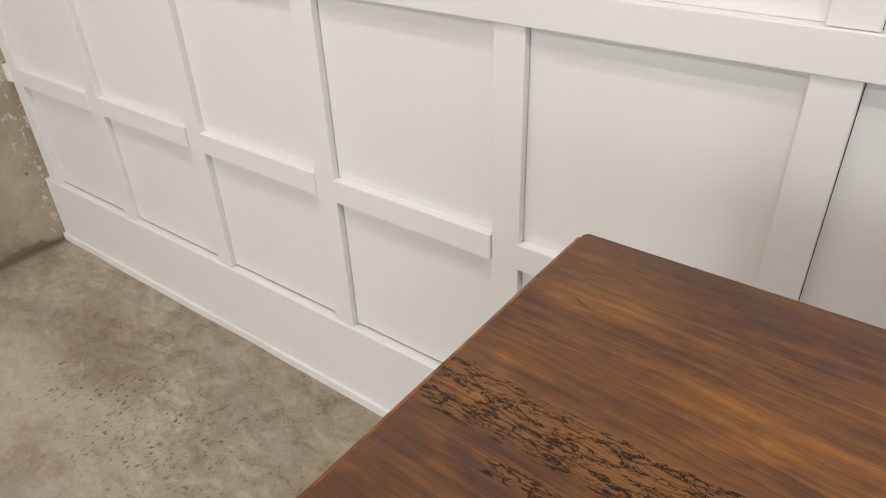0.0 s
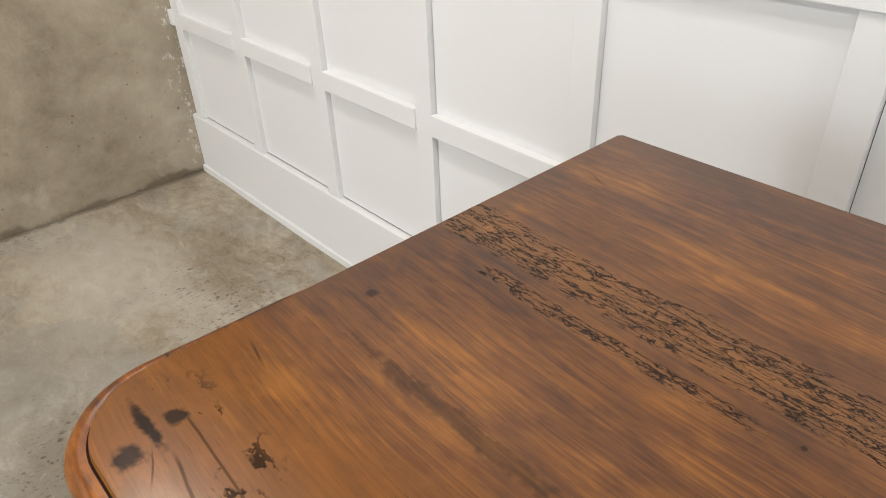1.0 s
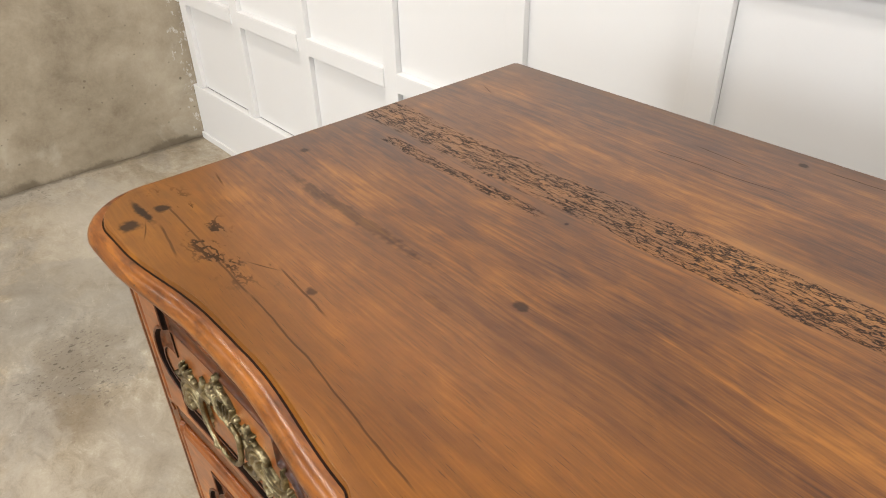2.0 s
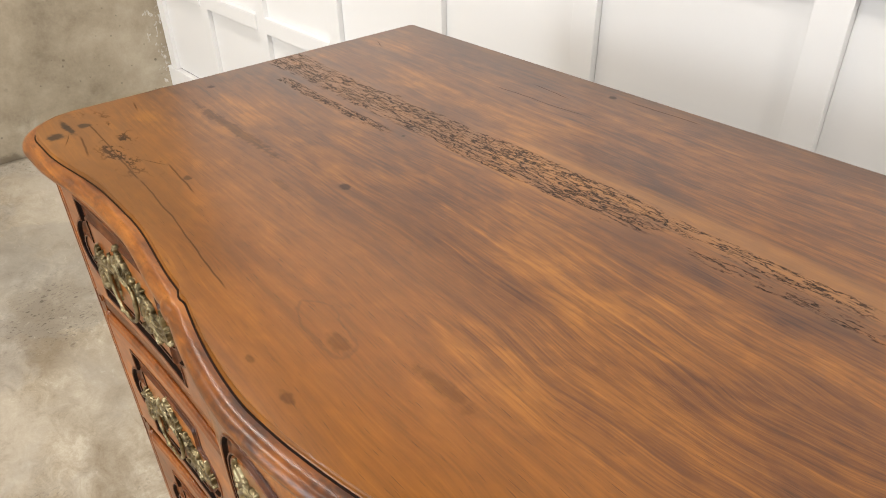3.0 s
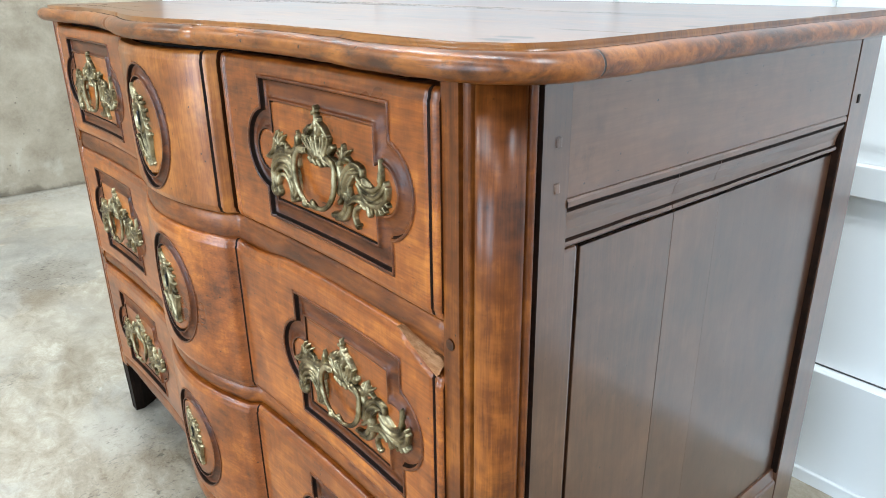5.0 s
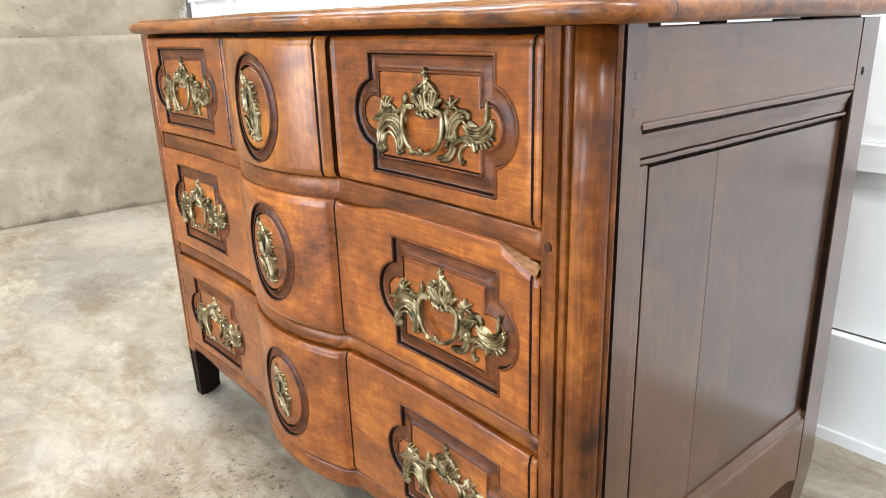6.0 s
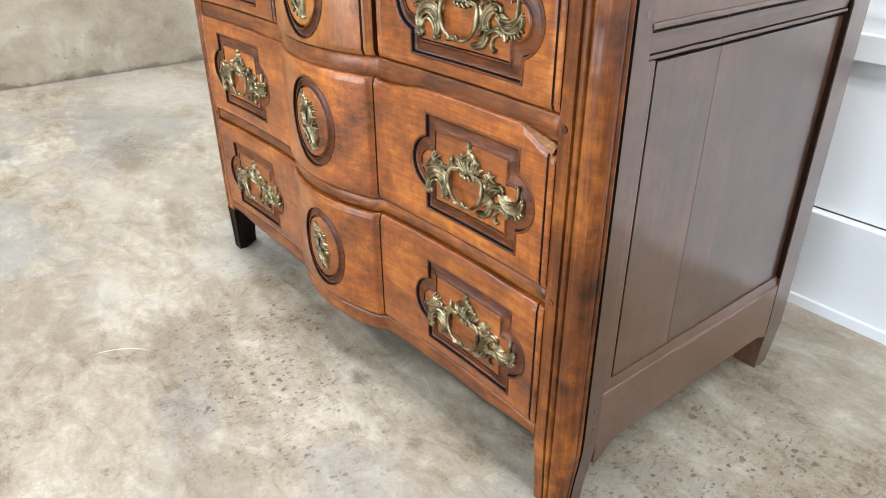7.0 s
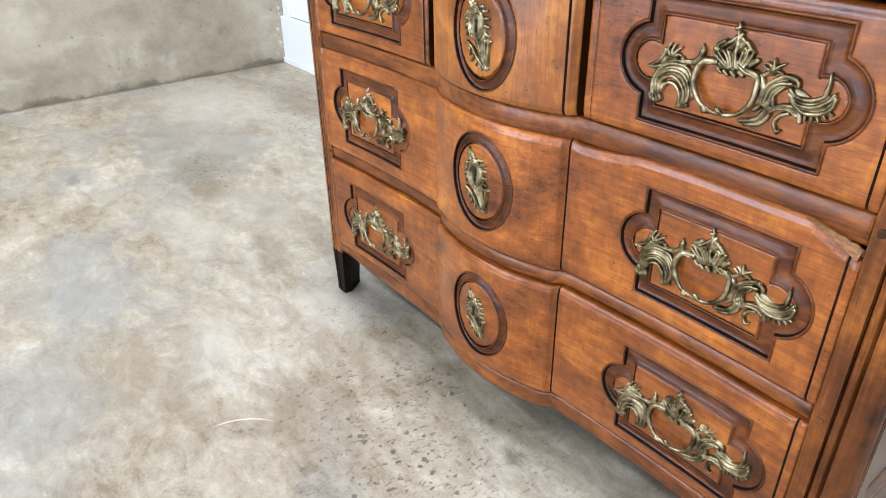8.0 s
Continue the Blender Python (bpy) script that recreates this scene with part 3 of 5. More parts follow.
brass = make_brass()
floor_concrete = make_floor()
wall_concrete = make_wall()
white_paint = make_paint("white_paint", (0.755, 0.755, 0.748), 0.42)
plaster_paint = make_paint("plaster_paint", (0.74, 0.74, 0.73), 0.7)
ceiling_board = make_flat("ceiling_board", (0.17, 0.165, 0.155), 0.9)
gap_dark = make_flat("shadow_gap", (0.11, 0.10, 0.095), 0.9)
keyhole_black = make_flat("keyhole_dark", (0.02, 0.02, 0.02), 0.4, 0.6)
lamp_white = make_flat("lamp_housing", (0.8, 0.8, 0.8), 0.4)
frame_grey = make_flat("window_frame", (0.25, 0.26, 0.27), 0.4)
glow_led = make_flat("lamp_tube", (1.0, 0.95, 0.88), 0.4, 0.0, 2.0)
glow_sky = make_flat("sky_backdrop", (0.86, 0.93, 1.0), 1.0, 0.0, 1.5)

# ---- builders ----


def mesh_of(name, bm, material):
    me = bpy.data.meshes.new(name)
    bmesh.ops.recalc_face_normals(bm, faces=bm.faces)
    bm.to_mesh(me)
    bm.free()
    me.materials.append(material)
    return me


def part(name, bm, material, parent=None, label=""):
    ob = new(name, mesh_of(name, bm, material))
    ob.parent = parent
    return tagged(ob, label)


def box(lo, hi, bevel=0.0, bm=None):
    own = bmesh.new()
    bmesh.ops.create_cube(own, size=1.0)
    for v in own.verts:
        v.co = [l + (c + 0.5) * (h - l) for l, h, c in zip(lo, hi, v.co)]
    if bevel:
        bmesh.ops.bevel(own, geom=own.edges[:], offset=bevel, segments=2, affect="EDGES", profile=0.6)
        for f in own.faces:
            f.smooth = False
    if bm is None:
        return own
    tmp = bpy.data.meshes.new("tmp")
    own.to_mesh(tmp)
    own.free()
    bm.from_mesh(tmp)
    bpy.data.meshes.remove(tmp)
    return bm


def prism(points, z0, z1, taper=None, smooth=False):
    """A plan outline raised from z0 to z1; taper(z) gives scale and centre for lower rings."""
    bm = bmesh.new()
    levels = [z0, z1] if taper is None else taper[0]
    rings = []
    for z in levels:
        k, (cu, cv) = (1.0, (0, 0)) if taper is None else taper[1](z)
        rings.append([bm.verts.new((cu + (p - cu) * k, cv + (q - cv) * k, z)) for p, q in points])
    m = len(points)
    for a, b in zip(rings, rings[1:]):
        for i in range(m):
            f = bm.faces.new((a[i], a[(i + 1) % m], b[(i + 1) % m], b[i]))
            f.smooth = smooth
    bm.faces.new(rings[0][::-1])
    bm.faces.new(rings[-1])
    return bm


def rings_mesh(rings, closed=True, smooth=True, bm=None):
    """Quads between successive rings of points."""
    bm = bm or bmesh.new()
    rows = [[bm.verts.new(p) for p in r] for r in rings]
    for a, b in zip(rows, rows[1:]):
        m = len(a)
        for i in range(m if closed else m - 1):
            j = (i + 1) % m
            bm.faces.new((a[i], a[j], b[j], b[i])).smooth = smooth
    return bm


def tube(bm, pts, radii, flat=0.8, sides=8):
    """A tapered round stroke along points (x, y, out), for cast metal."""
    pts = [Vector(p) for p in pts]
    rows = []
    for i, p in enumerate(pts):
        d = (pts[min(i + 1, len(pts) - 1)] - pts[max(i - 1, 0)]).normalized()
        side = d.cross(Vector((0, 0, 1)))
        side = side.normalized() if side.length > 1e-6 else Vector((1, 0, 0))
        up = side.cross(d).normalized()
        r = radii[i]
        rows.append([bm.verts.new(p + side * (r * math.cos(a)) + up * (r * flat * math.sin(a))) for a in (2 * math.pi * k / sides for k in range(sides))])
    for a, b in zip(rows, rows[1:]):
        for i in range(sides):
            j = (i + 1) % sides
            bm.faces.new((a[i], a[j], b[j], b[i])).smooth = True
    bm.faces.new(rows[0][::-1])
    bm.faces.new(rows[-1])

# ---- the room ----


def plain(name, lo, hi, material, label, bevel=0.0):
    return tagged(part(name, box(lo, hi, bevel), material), label, name.split("_")[0], kind="structure")


X0, X1, Y0, Y1, H = ROOM_X0, ROOM_X1, ROOM_Y0, ROOM_Y1, ROOM_H
plain("floor", (X0 - 0.3, Y0 - 0.2, -0.12), (X1 + 0.2, Y1 + 0.4, 0.0), floor_concrete, "worn pale concrete floor with stains and pits")
plain("ceiling", (X0 - 0.3, Y0 - 0.2, H), (X1 + 0.2, Y1 + 0.4, H + 0.1), ceiling_board, "plain grey ceiling")
plain("wall_east", (X1, Y0 - 0.2, 0), (X1 + 0.15, Y1 + 0.4, H), plaster_paint, "plain white plaster wall")

# the wall behind the camera, with two assumed windows added for light
south = bmesh.new()
WINS = ((-1.35, 0.15), (1.25, 2.75))
SILL, HEAD = 0.10, 2.15
edges = [X0 - 0.3, *WINS[0], *WINS[1], X1 + 0.2]
for a, b in zip(edges[::2], edges[1::2]):
    box((a, Y0 - 0.2, 0), (b, Y0, H), bm=south)
for a, b in WINS:
    box((a, Y0 - 0.2, 0), (b, Y0, SILL), bm=south)
    box((a, Y0 - 0.2, HEAD), (b, Y0, H), bm=south)
tagged(part("wall_south", south, plaster_paint), "plain white plaster wall with two assumed window openings", "wall", kind="structure")
for i, (a, b) in enumerate(WINS):
    fr = bmesh.new()
    m = 0.5 * (a + b)
    for lo, hi in (((a, SILL), (a + 0.06, HEAD)), ((b - 0.06, SILL), (b, HEAD)), ((a + 0.06, SILL), (b - 0.06, SILL + 0.06)), ((a + 0.06, HEAD - 0.06), (b - 0.06, HEAD)), ((m - 0.03, SILL + 0.06), (m + 0.03, HEAD - 0.06))):
        box((lo[0], Y0 - 0.14, lo[1]), (hi[0], Y0 - 0.08, hi[1]), 0.004, fr)
    tagged(part("window_%d" % (i + 1), fr, frame_grey), "grey framed window with two lights, assumed and out of view", "window", kind="structure")
    tagged(part("backdrop", box((a - 0.05, Y0 - 0.23, SILL - 0.05), (b + 0.05, Y0 - 0.21, HEAD + 0.05)), glow_sky), "glowing sheet added as sky outside the assumed window", "sky", kind="structure")

# concrete retaining wall with a ledge
LEDGE = 0.846


def rough_face(y0, y1, z0, z1, x, depth, seed, step=0.03):
    """A cast concrete face with a gently uneven surface and worn arris."""
    ny, nz = int((y1 - y0) / step), max(3, int((z1 - z0) / step))
    bm = bmesh.new()
    rows = []
    for j in range(nz + 1):
        z = z0 + (z1 - z0) * j / nz if j != 1 else z0 + 0.012
        row = []
        for i in range(ny + 1):
            y = y0 + (y1 - y0) * i / ny
            w = 0.007 * noise.noise((y * 2.1 + seed, z * 2.6, seed)) + 0.003 * noise.noise((y * 11, z * 13, seed))
            if j == nz:
                w -= 0.006 + 0.005 * noise.noise((y * 9, seed, 1))
            if j == 0:
                w += -0.002 + 0.010 * noise.noise((y * 14, seed, 5))
            row.append(bm.verts.new((x + w, y, z)))
        rows.append(row)
    for a, b in zip(rows, rows[1:]):
        for i in range(ny):
            bm.faces.new((a[i], a[i + 1], b[i + 1], b[i])).smooth = True
    back = [[bm.verts.new((x - depth, r[k].co.y, r[k].co.z)) for k in range(ny + 1)] for r in (rows[0], rows[-1])]
    for i in range(ny):
        bm.faces.new((rows[-1][i], rows[-1][i + 1], back[1][i + 1], back[1][i]))
    bm.faces.new([back[0][0], back[0][-1], back[1][-1], back[1][0]])
    return bm


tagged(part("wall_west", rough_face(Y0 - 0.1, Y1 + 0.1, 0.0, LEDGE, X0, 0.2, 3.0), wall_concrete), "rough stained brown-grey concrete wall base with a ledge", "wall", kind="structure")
tagged(part("wall_west_upper", rough_face(Y0 - 0.1, Y1 + 0.1, LEDGE - 0.02, H, X0 - 0.09, 0.1, 8.0, 0.06), wall_concrete), "rough stained concrete wall above the ledge", "wall", kind="structure")

# white panelled wall
FACE, BACK = 0.975, 0.991
WALL_TURN = Matrix.Translation((0, 1.010, 0)) @ pose(0, 0, 0, 0, 0, 1.575) @ Matrix.Translation((0, -FACE, 0))
# the backing is dark to put shade into the gaps between panels
tagged(part("wall_north", box((X0 - 0.3, BACK + 0.004, 0), (X1 + 0.2, BACK + 0.2, H)), gap_dark), "timber stud wall behind white painted panelling", "wall", kind="structure")
wall = bpy.data.objects["wall_north"]
wall.matrix_world = WALL_TURN
PITCH, BATTEN = 0.4345, 0.055
RAILS = ((0.570, 0.622), (0.991, 1.044), (1.61, 1.665), (2.24, 2.30))
BASE = 0.235
rights = [0.107 + PITCH * k for k in range(-5, 9)]
rng = random.Random(4)
spans = [(BASE, RAILS[0][0])] + [(a[1], b[0]) for a, b in zip(RAILS, RAILS[1:])] + [(RAILS[-1][1], H - 0.12)]
lefts = [X0 - 0.02] + rights
for k, r in enumerate(rights):
    # upright strip, in lengths between the wide rails
    for z0, z1 in ((BASE, RAILS[1][0]), (RAILS[1][1], H - 0.12)):
        j = rng.uniform(-0.0012, 0.0)
        part("batten", box((r - BATTEN + j, FACE + rng.uniform(0, 0.0012), z0 + 0.0006), (r + j, BACK + 0.003, z1 - 0.0006), 0.0016), white_paint, wall)
    a, b = lefts[k], r - BATTEN
    if b - a < 0.03:
        continue
    for z0, z1 in spans:
        part("panel", box((a + 0.0005, BACK, z0 + (0.0050 if z0 == BASE else 0.0004)), (b + 0.004, BACK + 0.0035, z1 + 0.004)), white_paint, wall)
    for i, (z0, z1) in enumerate(RAILS):
        if i != 1:
            part("rail", box((a + 0.0006, FACE - 0.0040, z0), (b - 0.0006, BACK + 0.003, z1), 0.0018), white_paint, wall)
for z0, z1 in (RAILS[1], (H - 0.12, H)):
    part("long_rail", box((X0, FACE - 0.0045, z0), (X1, BACK + 0.003, z1), 0.0018), white_paint, wall)


def uneven_board(name, x0, x1, y0, y1, z0, z1, wave, label):
    """A long board whose lower edge follows the uneven floor."""
    bm = bmesh.new()
    m = 90
    rings = []
    for i in range(m + 1):
        x = x0 + (x1 - x0) * i / m
        w = wave * noise.noise((x * 4.0, 1.7, 0)) + 0.5 * wave * noise.noise((x * 13.0, 4.2, 0))
        rings.append([(x, y0 + w, z0), (x, y0 + 0.4 * w, z1 - 0.0018), (x, y0 + 0.0018, z1), (x, y1, z1), (x, y1, z0)])
    rings_mesh(rings, True, False, bm)
    board = part(name, bm, white_paint)
    board.matrix_world = WALL_TURN
    return tagged(board, label, "trim", kind="structure")


uneven_board("baseboard", X0 + 0.002, X1, FACE - 0.006, BACK + 0.003, 0.0, BASE, 0.001, "tall white painted baseboard")
uneven_board("trim", X0 + 0.002, X1, FACE - 0.015, FACE - 0.007, 0.0, 0.026, 0.004, "narrow white shoe strip along the floor")

# assumed tube lamps under the ceiling, out of view
for tx, ty, _ in TUBES:
    fix = tagged(new("ceiling_light"), "assumed white tube lamp under the ceiling", "lamp", "tube lamps")
    fix.matrix_world = pose(tx, ty, H)
    part("housing", box((-0.63, -0.06, -0.05), (0.63, 0.06, 0.0), 0.006), lamp_white, fix)
    for s in (-0.03, 0.03):
        t_bm = bmesh.new()
        tube(t_bm, [(-0.6, s, -0.066), (0.6, s, -0.066)], [0.013, 0.013], 1.0, 10)
        part("tube", t_bm, glow_led, fix)

# ---- the commode ----
commode = tagged(new("commode"), "antique walnut commode with serpentine front, worn top and brass handles", "chest of drawers")
commode.matrix_world = pose(0.575, 0.108, 0, 0, 0, 1.5)
TOP, UNDER = 0.880, 0.853
SIDE, PLATE = 0.602, 0.5925


def smooth(x, a, b):
    t = min(1.0, max(0.0, (x - a) / (b - a)))
    return t * t * (3 - 2 * t)


def front(u):
    """Plan line of the drawer fronts: a bowed block between two hollow wings, slightly out of square."""
    a = abs(u + 0.010)
    block = -0.038 + 0.029 * (a / 0.144) ** 2
    wing = 0.002 + 0.006 * math.sin(math.pi * min(1.0, max(0.0, (a - 0.15) / 0.40)))
    return block + (wing - block) * smooth(a, 0.142, 0.153) + 0.016 * (u - 0.45)


def top_front(u):
    a = abs(u)
    bow = -0.037 + 0.0225 * (min(a, 0.15) / 0.148) ** 1.7
    wing = -0.0135 + 0.0155 * smooth(a, 0.150, 0.31) - 0.0090 * smooth(a, 0.38, 0.53)
    wing += 0.0045 * smooth(u, 0.38, 0.53) - 0.0065 * smooth(-u, 0.38, 0.53)
    k = smooth(a, 0.141, 0.156)
    cusp = 0.0040 * math.exp(-((a - 0.149) / 0.007) ** 2)
    return bow + (wing - bow) * k - cusp


# the top: outline, then its moulded edge
HALF, LEFT, CORNER, REAR = 0.623, 0.637, 0.063, 0.630
outline = []
m = 260
for i in range(m + 1):
    u = -(LEFT - CORNER) + (LEFT + HALF - 2 * CORNER) * i / m
    outline.append((u, top_front(u)))
v_end, v_left = top_front(HALF - CORNER), top_front(CORNER - LEFT)
for i in range(1, 17):
    a = math.pi / 2 * i / 16
    outline.append((HALF - CORNER + CORNER * math.sin(a), v_end + CORNER * (1 - math.cos(a))))
for i in range(1, 25):
    outline.append((HALF, v_end + CORNER + (REAR - 0.005 - v_end - CORNER) * i / 24))
for i in range(40):
    outline.append((HALF - 0.004 - (HALF + LEFT - 0.015) * i / 39, REAR))
for i in range(25):
    outline.append((-LEFT + 0.007 * (1 - i / 24), REAR - 0.005 + (v_left + CORNER - REAR + 0.005) * i / 24))
for i in range(1, 16):
    a = math.pi / 2 * i / 16
    outline.append((-LEFT + CORNER * (1 - math.cos(a)), v_left + CORNER - CORNER * math.sin(a)))


def outward(pts):
    res = []
    for i in range(len(pts)):
        p, q = Vector(pts[i - 1]), Vector(pts[(i + 1) % len(pts)])
        d = (q - p).normalized()
        res.append((d.y, -d.x))
    return res


normals = outward(outline)


def top_ring(off, z):
    ring = []
    for (u, v), (a, b) in zip(outline, normals):
        back = v > REAR - 0.001
        w = 0.0011 * noise.noise((u * 9, v * 9, z * 3)) + 0.0006 * noise.noise((u * 45, v * 45, z * 20))
        k = off if not back else min(off, 0.004)
        if u < -0.60:
            k *= 0.55 + 0.45 * smooth(v, 0.26, 0.04)
        ring.append((u + a * k, v + b * k, z + w))
    return ring


edge_profile = ((0.0, 0.8796), (0.0008, 0.8786), (0.0012, 0.8768), (0.0018, 0.8742), (0.0036, 0.8738), (0.0062, 0.8746), (0.0100, 0.8747), (0.0136, 0.8736), (0.0168, 0.8712), (0.0190, 0.8680), (0.0199, 0.8644), (0.0193, 0.8606),
                (0.0168, 0.8571), (0.0128, 0.8546), (0.0078, 0.8533), (0.0010, 0.8529), (-0.03, 0.8529))
bm = rings_mesh([top_ring(o, z) for o, z in edge_profile])
upper = [bm.verts.new((u, v, TOP)) for u, v in outline]
bm.faces.new(upper)
low = [bm.verts.new((u - 0.03 * a, v - 0.03 * b, UNDER - 0.0002)) for (u, v), (a, b) in zip(outline, normals)]
bm.faces.new(low[::-1])
n_ring = len(outline)
bm.verts.ensure_lookup_table()
for i in range(n_ring):
    j = (i + 1) % n_ring
    bm.faces.new((upper[i], upper[j], bm.verts[j], bm.verts[i])).smooth = False
# the quirk beside the upper face is painted dark, its shade included
for i, f in enumerate(bm.faces):
    f.material_index = 1 if n_ring * 3 <= i < n_ring * 4 else (2 if n_ring * 4 <= i < n_ring * 14 else 0)
top_ob = part("tabletop", bm, wood_top, commode, "waxed walnut top with decayed cracks and dark stains")
top_ob.data.materials.append(dirt_and_shade)
top_ob.data.materials.append(wood_edge)

# corner posts with beads and a rounded nose
def bead(cu, cv, r, a0, a1, n=7):
    return [(cu + r * math.cos(radians(a0 + (a1 - a0) * i / n)), cv + r * math.sin(radians(a0 + (a1 - a0) * i / n))) for i in range(n + 1)]


section = [(0.536, 0.030), (0.538, 0.0075), (0.5590, 0.0065), (0.5600, 0.0125)]
section += bead(0.5668, 0.0105, 0.0048, 190, 350)
section += [(0.5738, 0.0140), (0.5750, 0.0085)]
section += bead(0.5765, 0.0335, 0.0255, 268, 362, 14)
section += [(0.5975, 0.0375)] + bead(0.5985, 0.0425, 0.0042, -70, 70)
section += [(0.5965, 0.0490), (0.6015, 0.0515), (SIDE, 0.0815), (0.570, 0.0815)]
grooves = {3, 12, 13, 28, 38}


def post_taper(z):
    return 1.0 - 0.22 * smooth(z, 0.135, 0.0), (0.566, 0.020)


low_levels = [0.0, 0.004, 0.02, 0.04, 0.06, 0.08, 0.10, 0.120]
high_levels = [0.1205, 0.14, 0.30, 0.50, 0.70, 0.8527]
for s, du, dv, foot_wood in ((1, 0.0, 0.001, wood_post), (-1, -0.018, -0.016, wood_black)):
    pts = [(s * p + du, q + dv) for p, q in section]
    lengths = [("corner_post", high_levels, wood_post, "rounded walnut corner post with beads"), ("foot", low_levels, foot_wood, "tapered near-black foot")]
    if s > 0:
        lengths = [("corner_post", low_levels + high_levels[1:], wood_post, "rounded walnut corner post with beads, ending in a foot")]
    for name, lev, mat, words in lengths:
        bm = prism(pts, 0, 1, (lev, lambda z: (post_taper(z)[0], (s * 0.566 + du, 0.020 + dv))))
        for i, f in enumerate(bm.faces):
            # post grooves are painted dark to deepen their shade
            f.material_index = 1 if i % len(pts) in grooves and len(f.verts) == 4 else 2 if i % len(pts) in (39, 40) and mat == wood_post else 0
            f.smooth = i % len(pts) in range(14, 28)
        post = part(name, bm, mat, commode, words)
        post.data.materials.append(dirt_and_shade)
        post.data.materials.append(wood_side)
    for z in (0.805, 0.769, 0.15, 0.19):
        part("peg", box((s * SIDE + du - 0.004, 0.0665, z - 0.0042), (s * SIDE + du + 0.0010, 0.0725, z + 0.0042), 0.0013), wood_side, commode)
    for z in (0.634, 0.385):
        peg = bmesh.new()
        bmesh.ops.create_cone(peg, cap_ends=True, segments=12, radius1=0.0055, radius2=0.005, depth=0.003, matrix=pose(s * 0.548 + du, 0.0068 + dv, z, 90))
        part("peg", peg, wood_rail, commode)


# side frames and panels
for s in (1, -1):
    def flip(lo, hi):
        a, b = sorted((s * lo[0], s * hi[0]))
        return (a, lo[1], lo[2]), (b, hi[1], hi[2])
    part("side_rail", box(*flip((0.575, 0.082, 0.758), (SIDE - 0.0004, 0.594, 0.8498)), 0.0012), wood_side_rail, commode)
    # lower rail with a shaped underside
    bm = bmesh.new()
    rows = []
    for i in range(41):
        v = 0.082 + 0.512 * i / 40
        zb = 0.103 - 0.030 * math.exp(-((v - 0.082) / 0.030) ** 2) - 0.012 * math.exp(-((v - 0.594) / 0.02) ** 2)
        rows.append([(s * 0.575, v, zb), (s * (SIDE - 0.0006), v, zb), (s * (SIDE - 0.0006), v, 0.206), (s * 0.6000, v, 0.2105), (s * 0.5982, v, 0.2115), (s * 0.5950, v, 0.2285), (s * 0.575, v, 0.2285)])
    rings_mesh(rows, True, False, bm)
    bm.faces.new([bm.verts[i] for i in range(7)]) if bm.verts.ensure_lookup_table() is None else None
    bm.faces.new([bm.verts[-7 + i] for i in range(7)])
    part("side_rail", bm, wood_side_rail, commode)
    # moulding under the upper rail
    prof = ((0.6020, 0.7580), (0.6035, 0.7560), (0.6035, 0.7515), (0.6015, 0.7495), (0.6020, 0.7470), (0.6012, 0.7440), (0.5985, 0.7380), (0.5962, 0.7290), (0.5955, 0.7215), (0.5978, 0.7195), (0.5982, 0.7160), (0.5955, 0.7135), (0.5895, 0.7125), (0.58, 0.7125), (0.58, 0.7580))
    for v0, v1 in ((0.082, 0.2376), (0.2386, 0.3096), (0.3106, 0.5885)):
        bm = rings_mesh([[(s * a, v, z + 0.0006 * noise.noise((v * 20, z * 50, 0))) for a, z in prof] for v in [v0 + (v1 - v0) * i / 12 for i in range(13)]], True, False)
        # moulding quirks are painted dark to bring out their shade lines
        for i, f in enumerate(bm.faces):
            f.material_index = 1 if i % len(prof) in (2, 3, 8, 11, 12) else 0
        part("panel_moulding", bm, wood_side_rail, commode, "cove moulding above the side panel").data.materials.append(dirt_and_shade)
    # dark blocks added under the top, with the open gap between them
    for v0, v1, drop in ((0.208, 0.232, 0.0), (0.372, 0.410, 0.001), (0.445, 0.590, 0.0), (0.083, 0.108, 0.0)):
        part("wedge", box(*flip((0.580, v0, 0.8496), (SIDE - 0.003, v1, 0.8528 - drop)), 0.0006), dirt_and_shade, commode, "dark block added under the top")
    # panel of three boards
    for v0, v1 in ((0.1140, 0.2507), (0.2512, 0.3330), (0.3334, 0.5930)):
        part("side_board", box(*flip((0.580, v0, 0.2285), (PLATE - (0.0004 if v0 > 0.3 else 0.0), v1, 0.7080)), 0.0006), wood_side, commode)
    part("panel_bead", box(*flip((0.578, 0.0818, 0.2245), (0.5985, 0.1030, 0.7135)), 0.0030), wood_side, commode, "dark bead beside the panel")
    # groove floors painted black: the shade line round the panel
    part("panel_groove", box(*flip((0.578, 0.1031, 0.2245), (0.5890, 0.1139, 0.7130))), dirt_and_shade, commode, "groove beside the panel, painted black as shade")
    part("panel_groove", box(*flip((0.578, 0.1140, 0.7081), (0.5885, 0.5930, 0.7124))), dirt_and_shade, commode, "groove above the panel, painted black as shade")
    # a near-black bead added so that the rear reveal stays dark
    part("panel_bead", box(*flip((0.578, 0.5931, 0.2245), (0.6005, 0.5962, 0.7580)), 0.0010), dirt_and_shade, commode, "near-black bead added to darken the panel's rear edge")
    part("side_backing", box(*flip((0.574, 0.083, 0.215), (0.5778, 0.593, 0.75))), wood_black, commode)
    # rear upright with its foot
    bm = bmesh.new()
    rows = []
    for z in (0.0, 0.004, 0.05, 0.10, 0.13, 0.5, 0.8495):
        k = 0.010 * smooth(z, 0.11, 0.0)
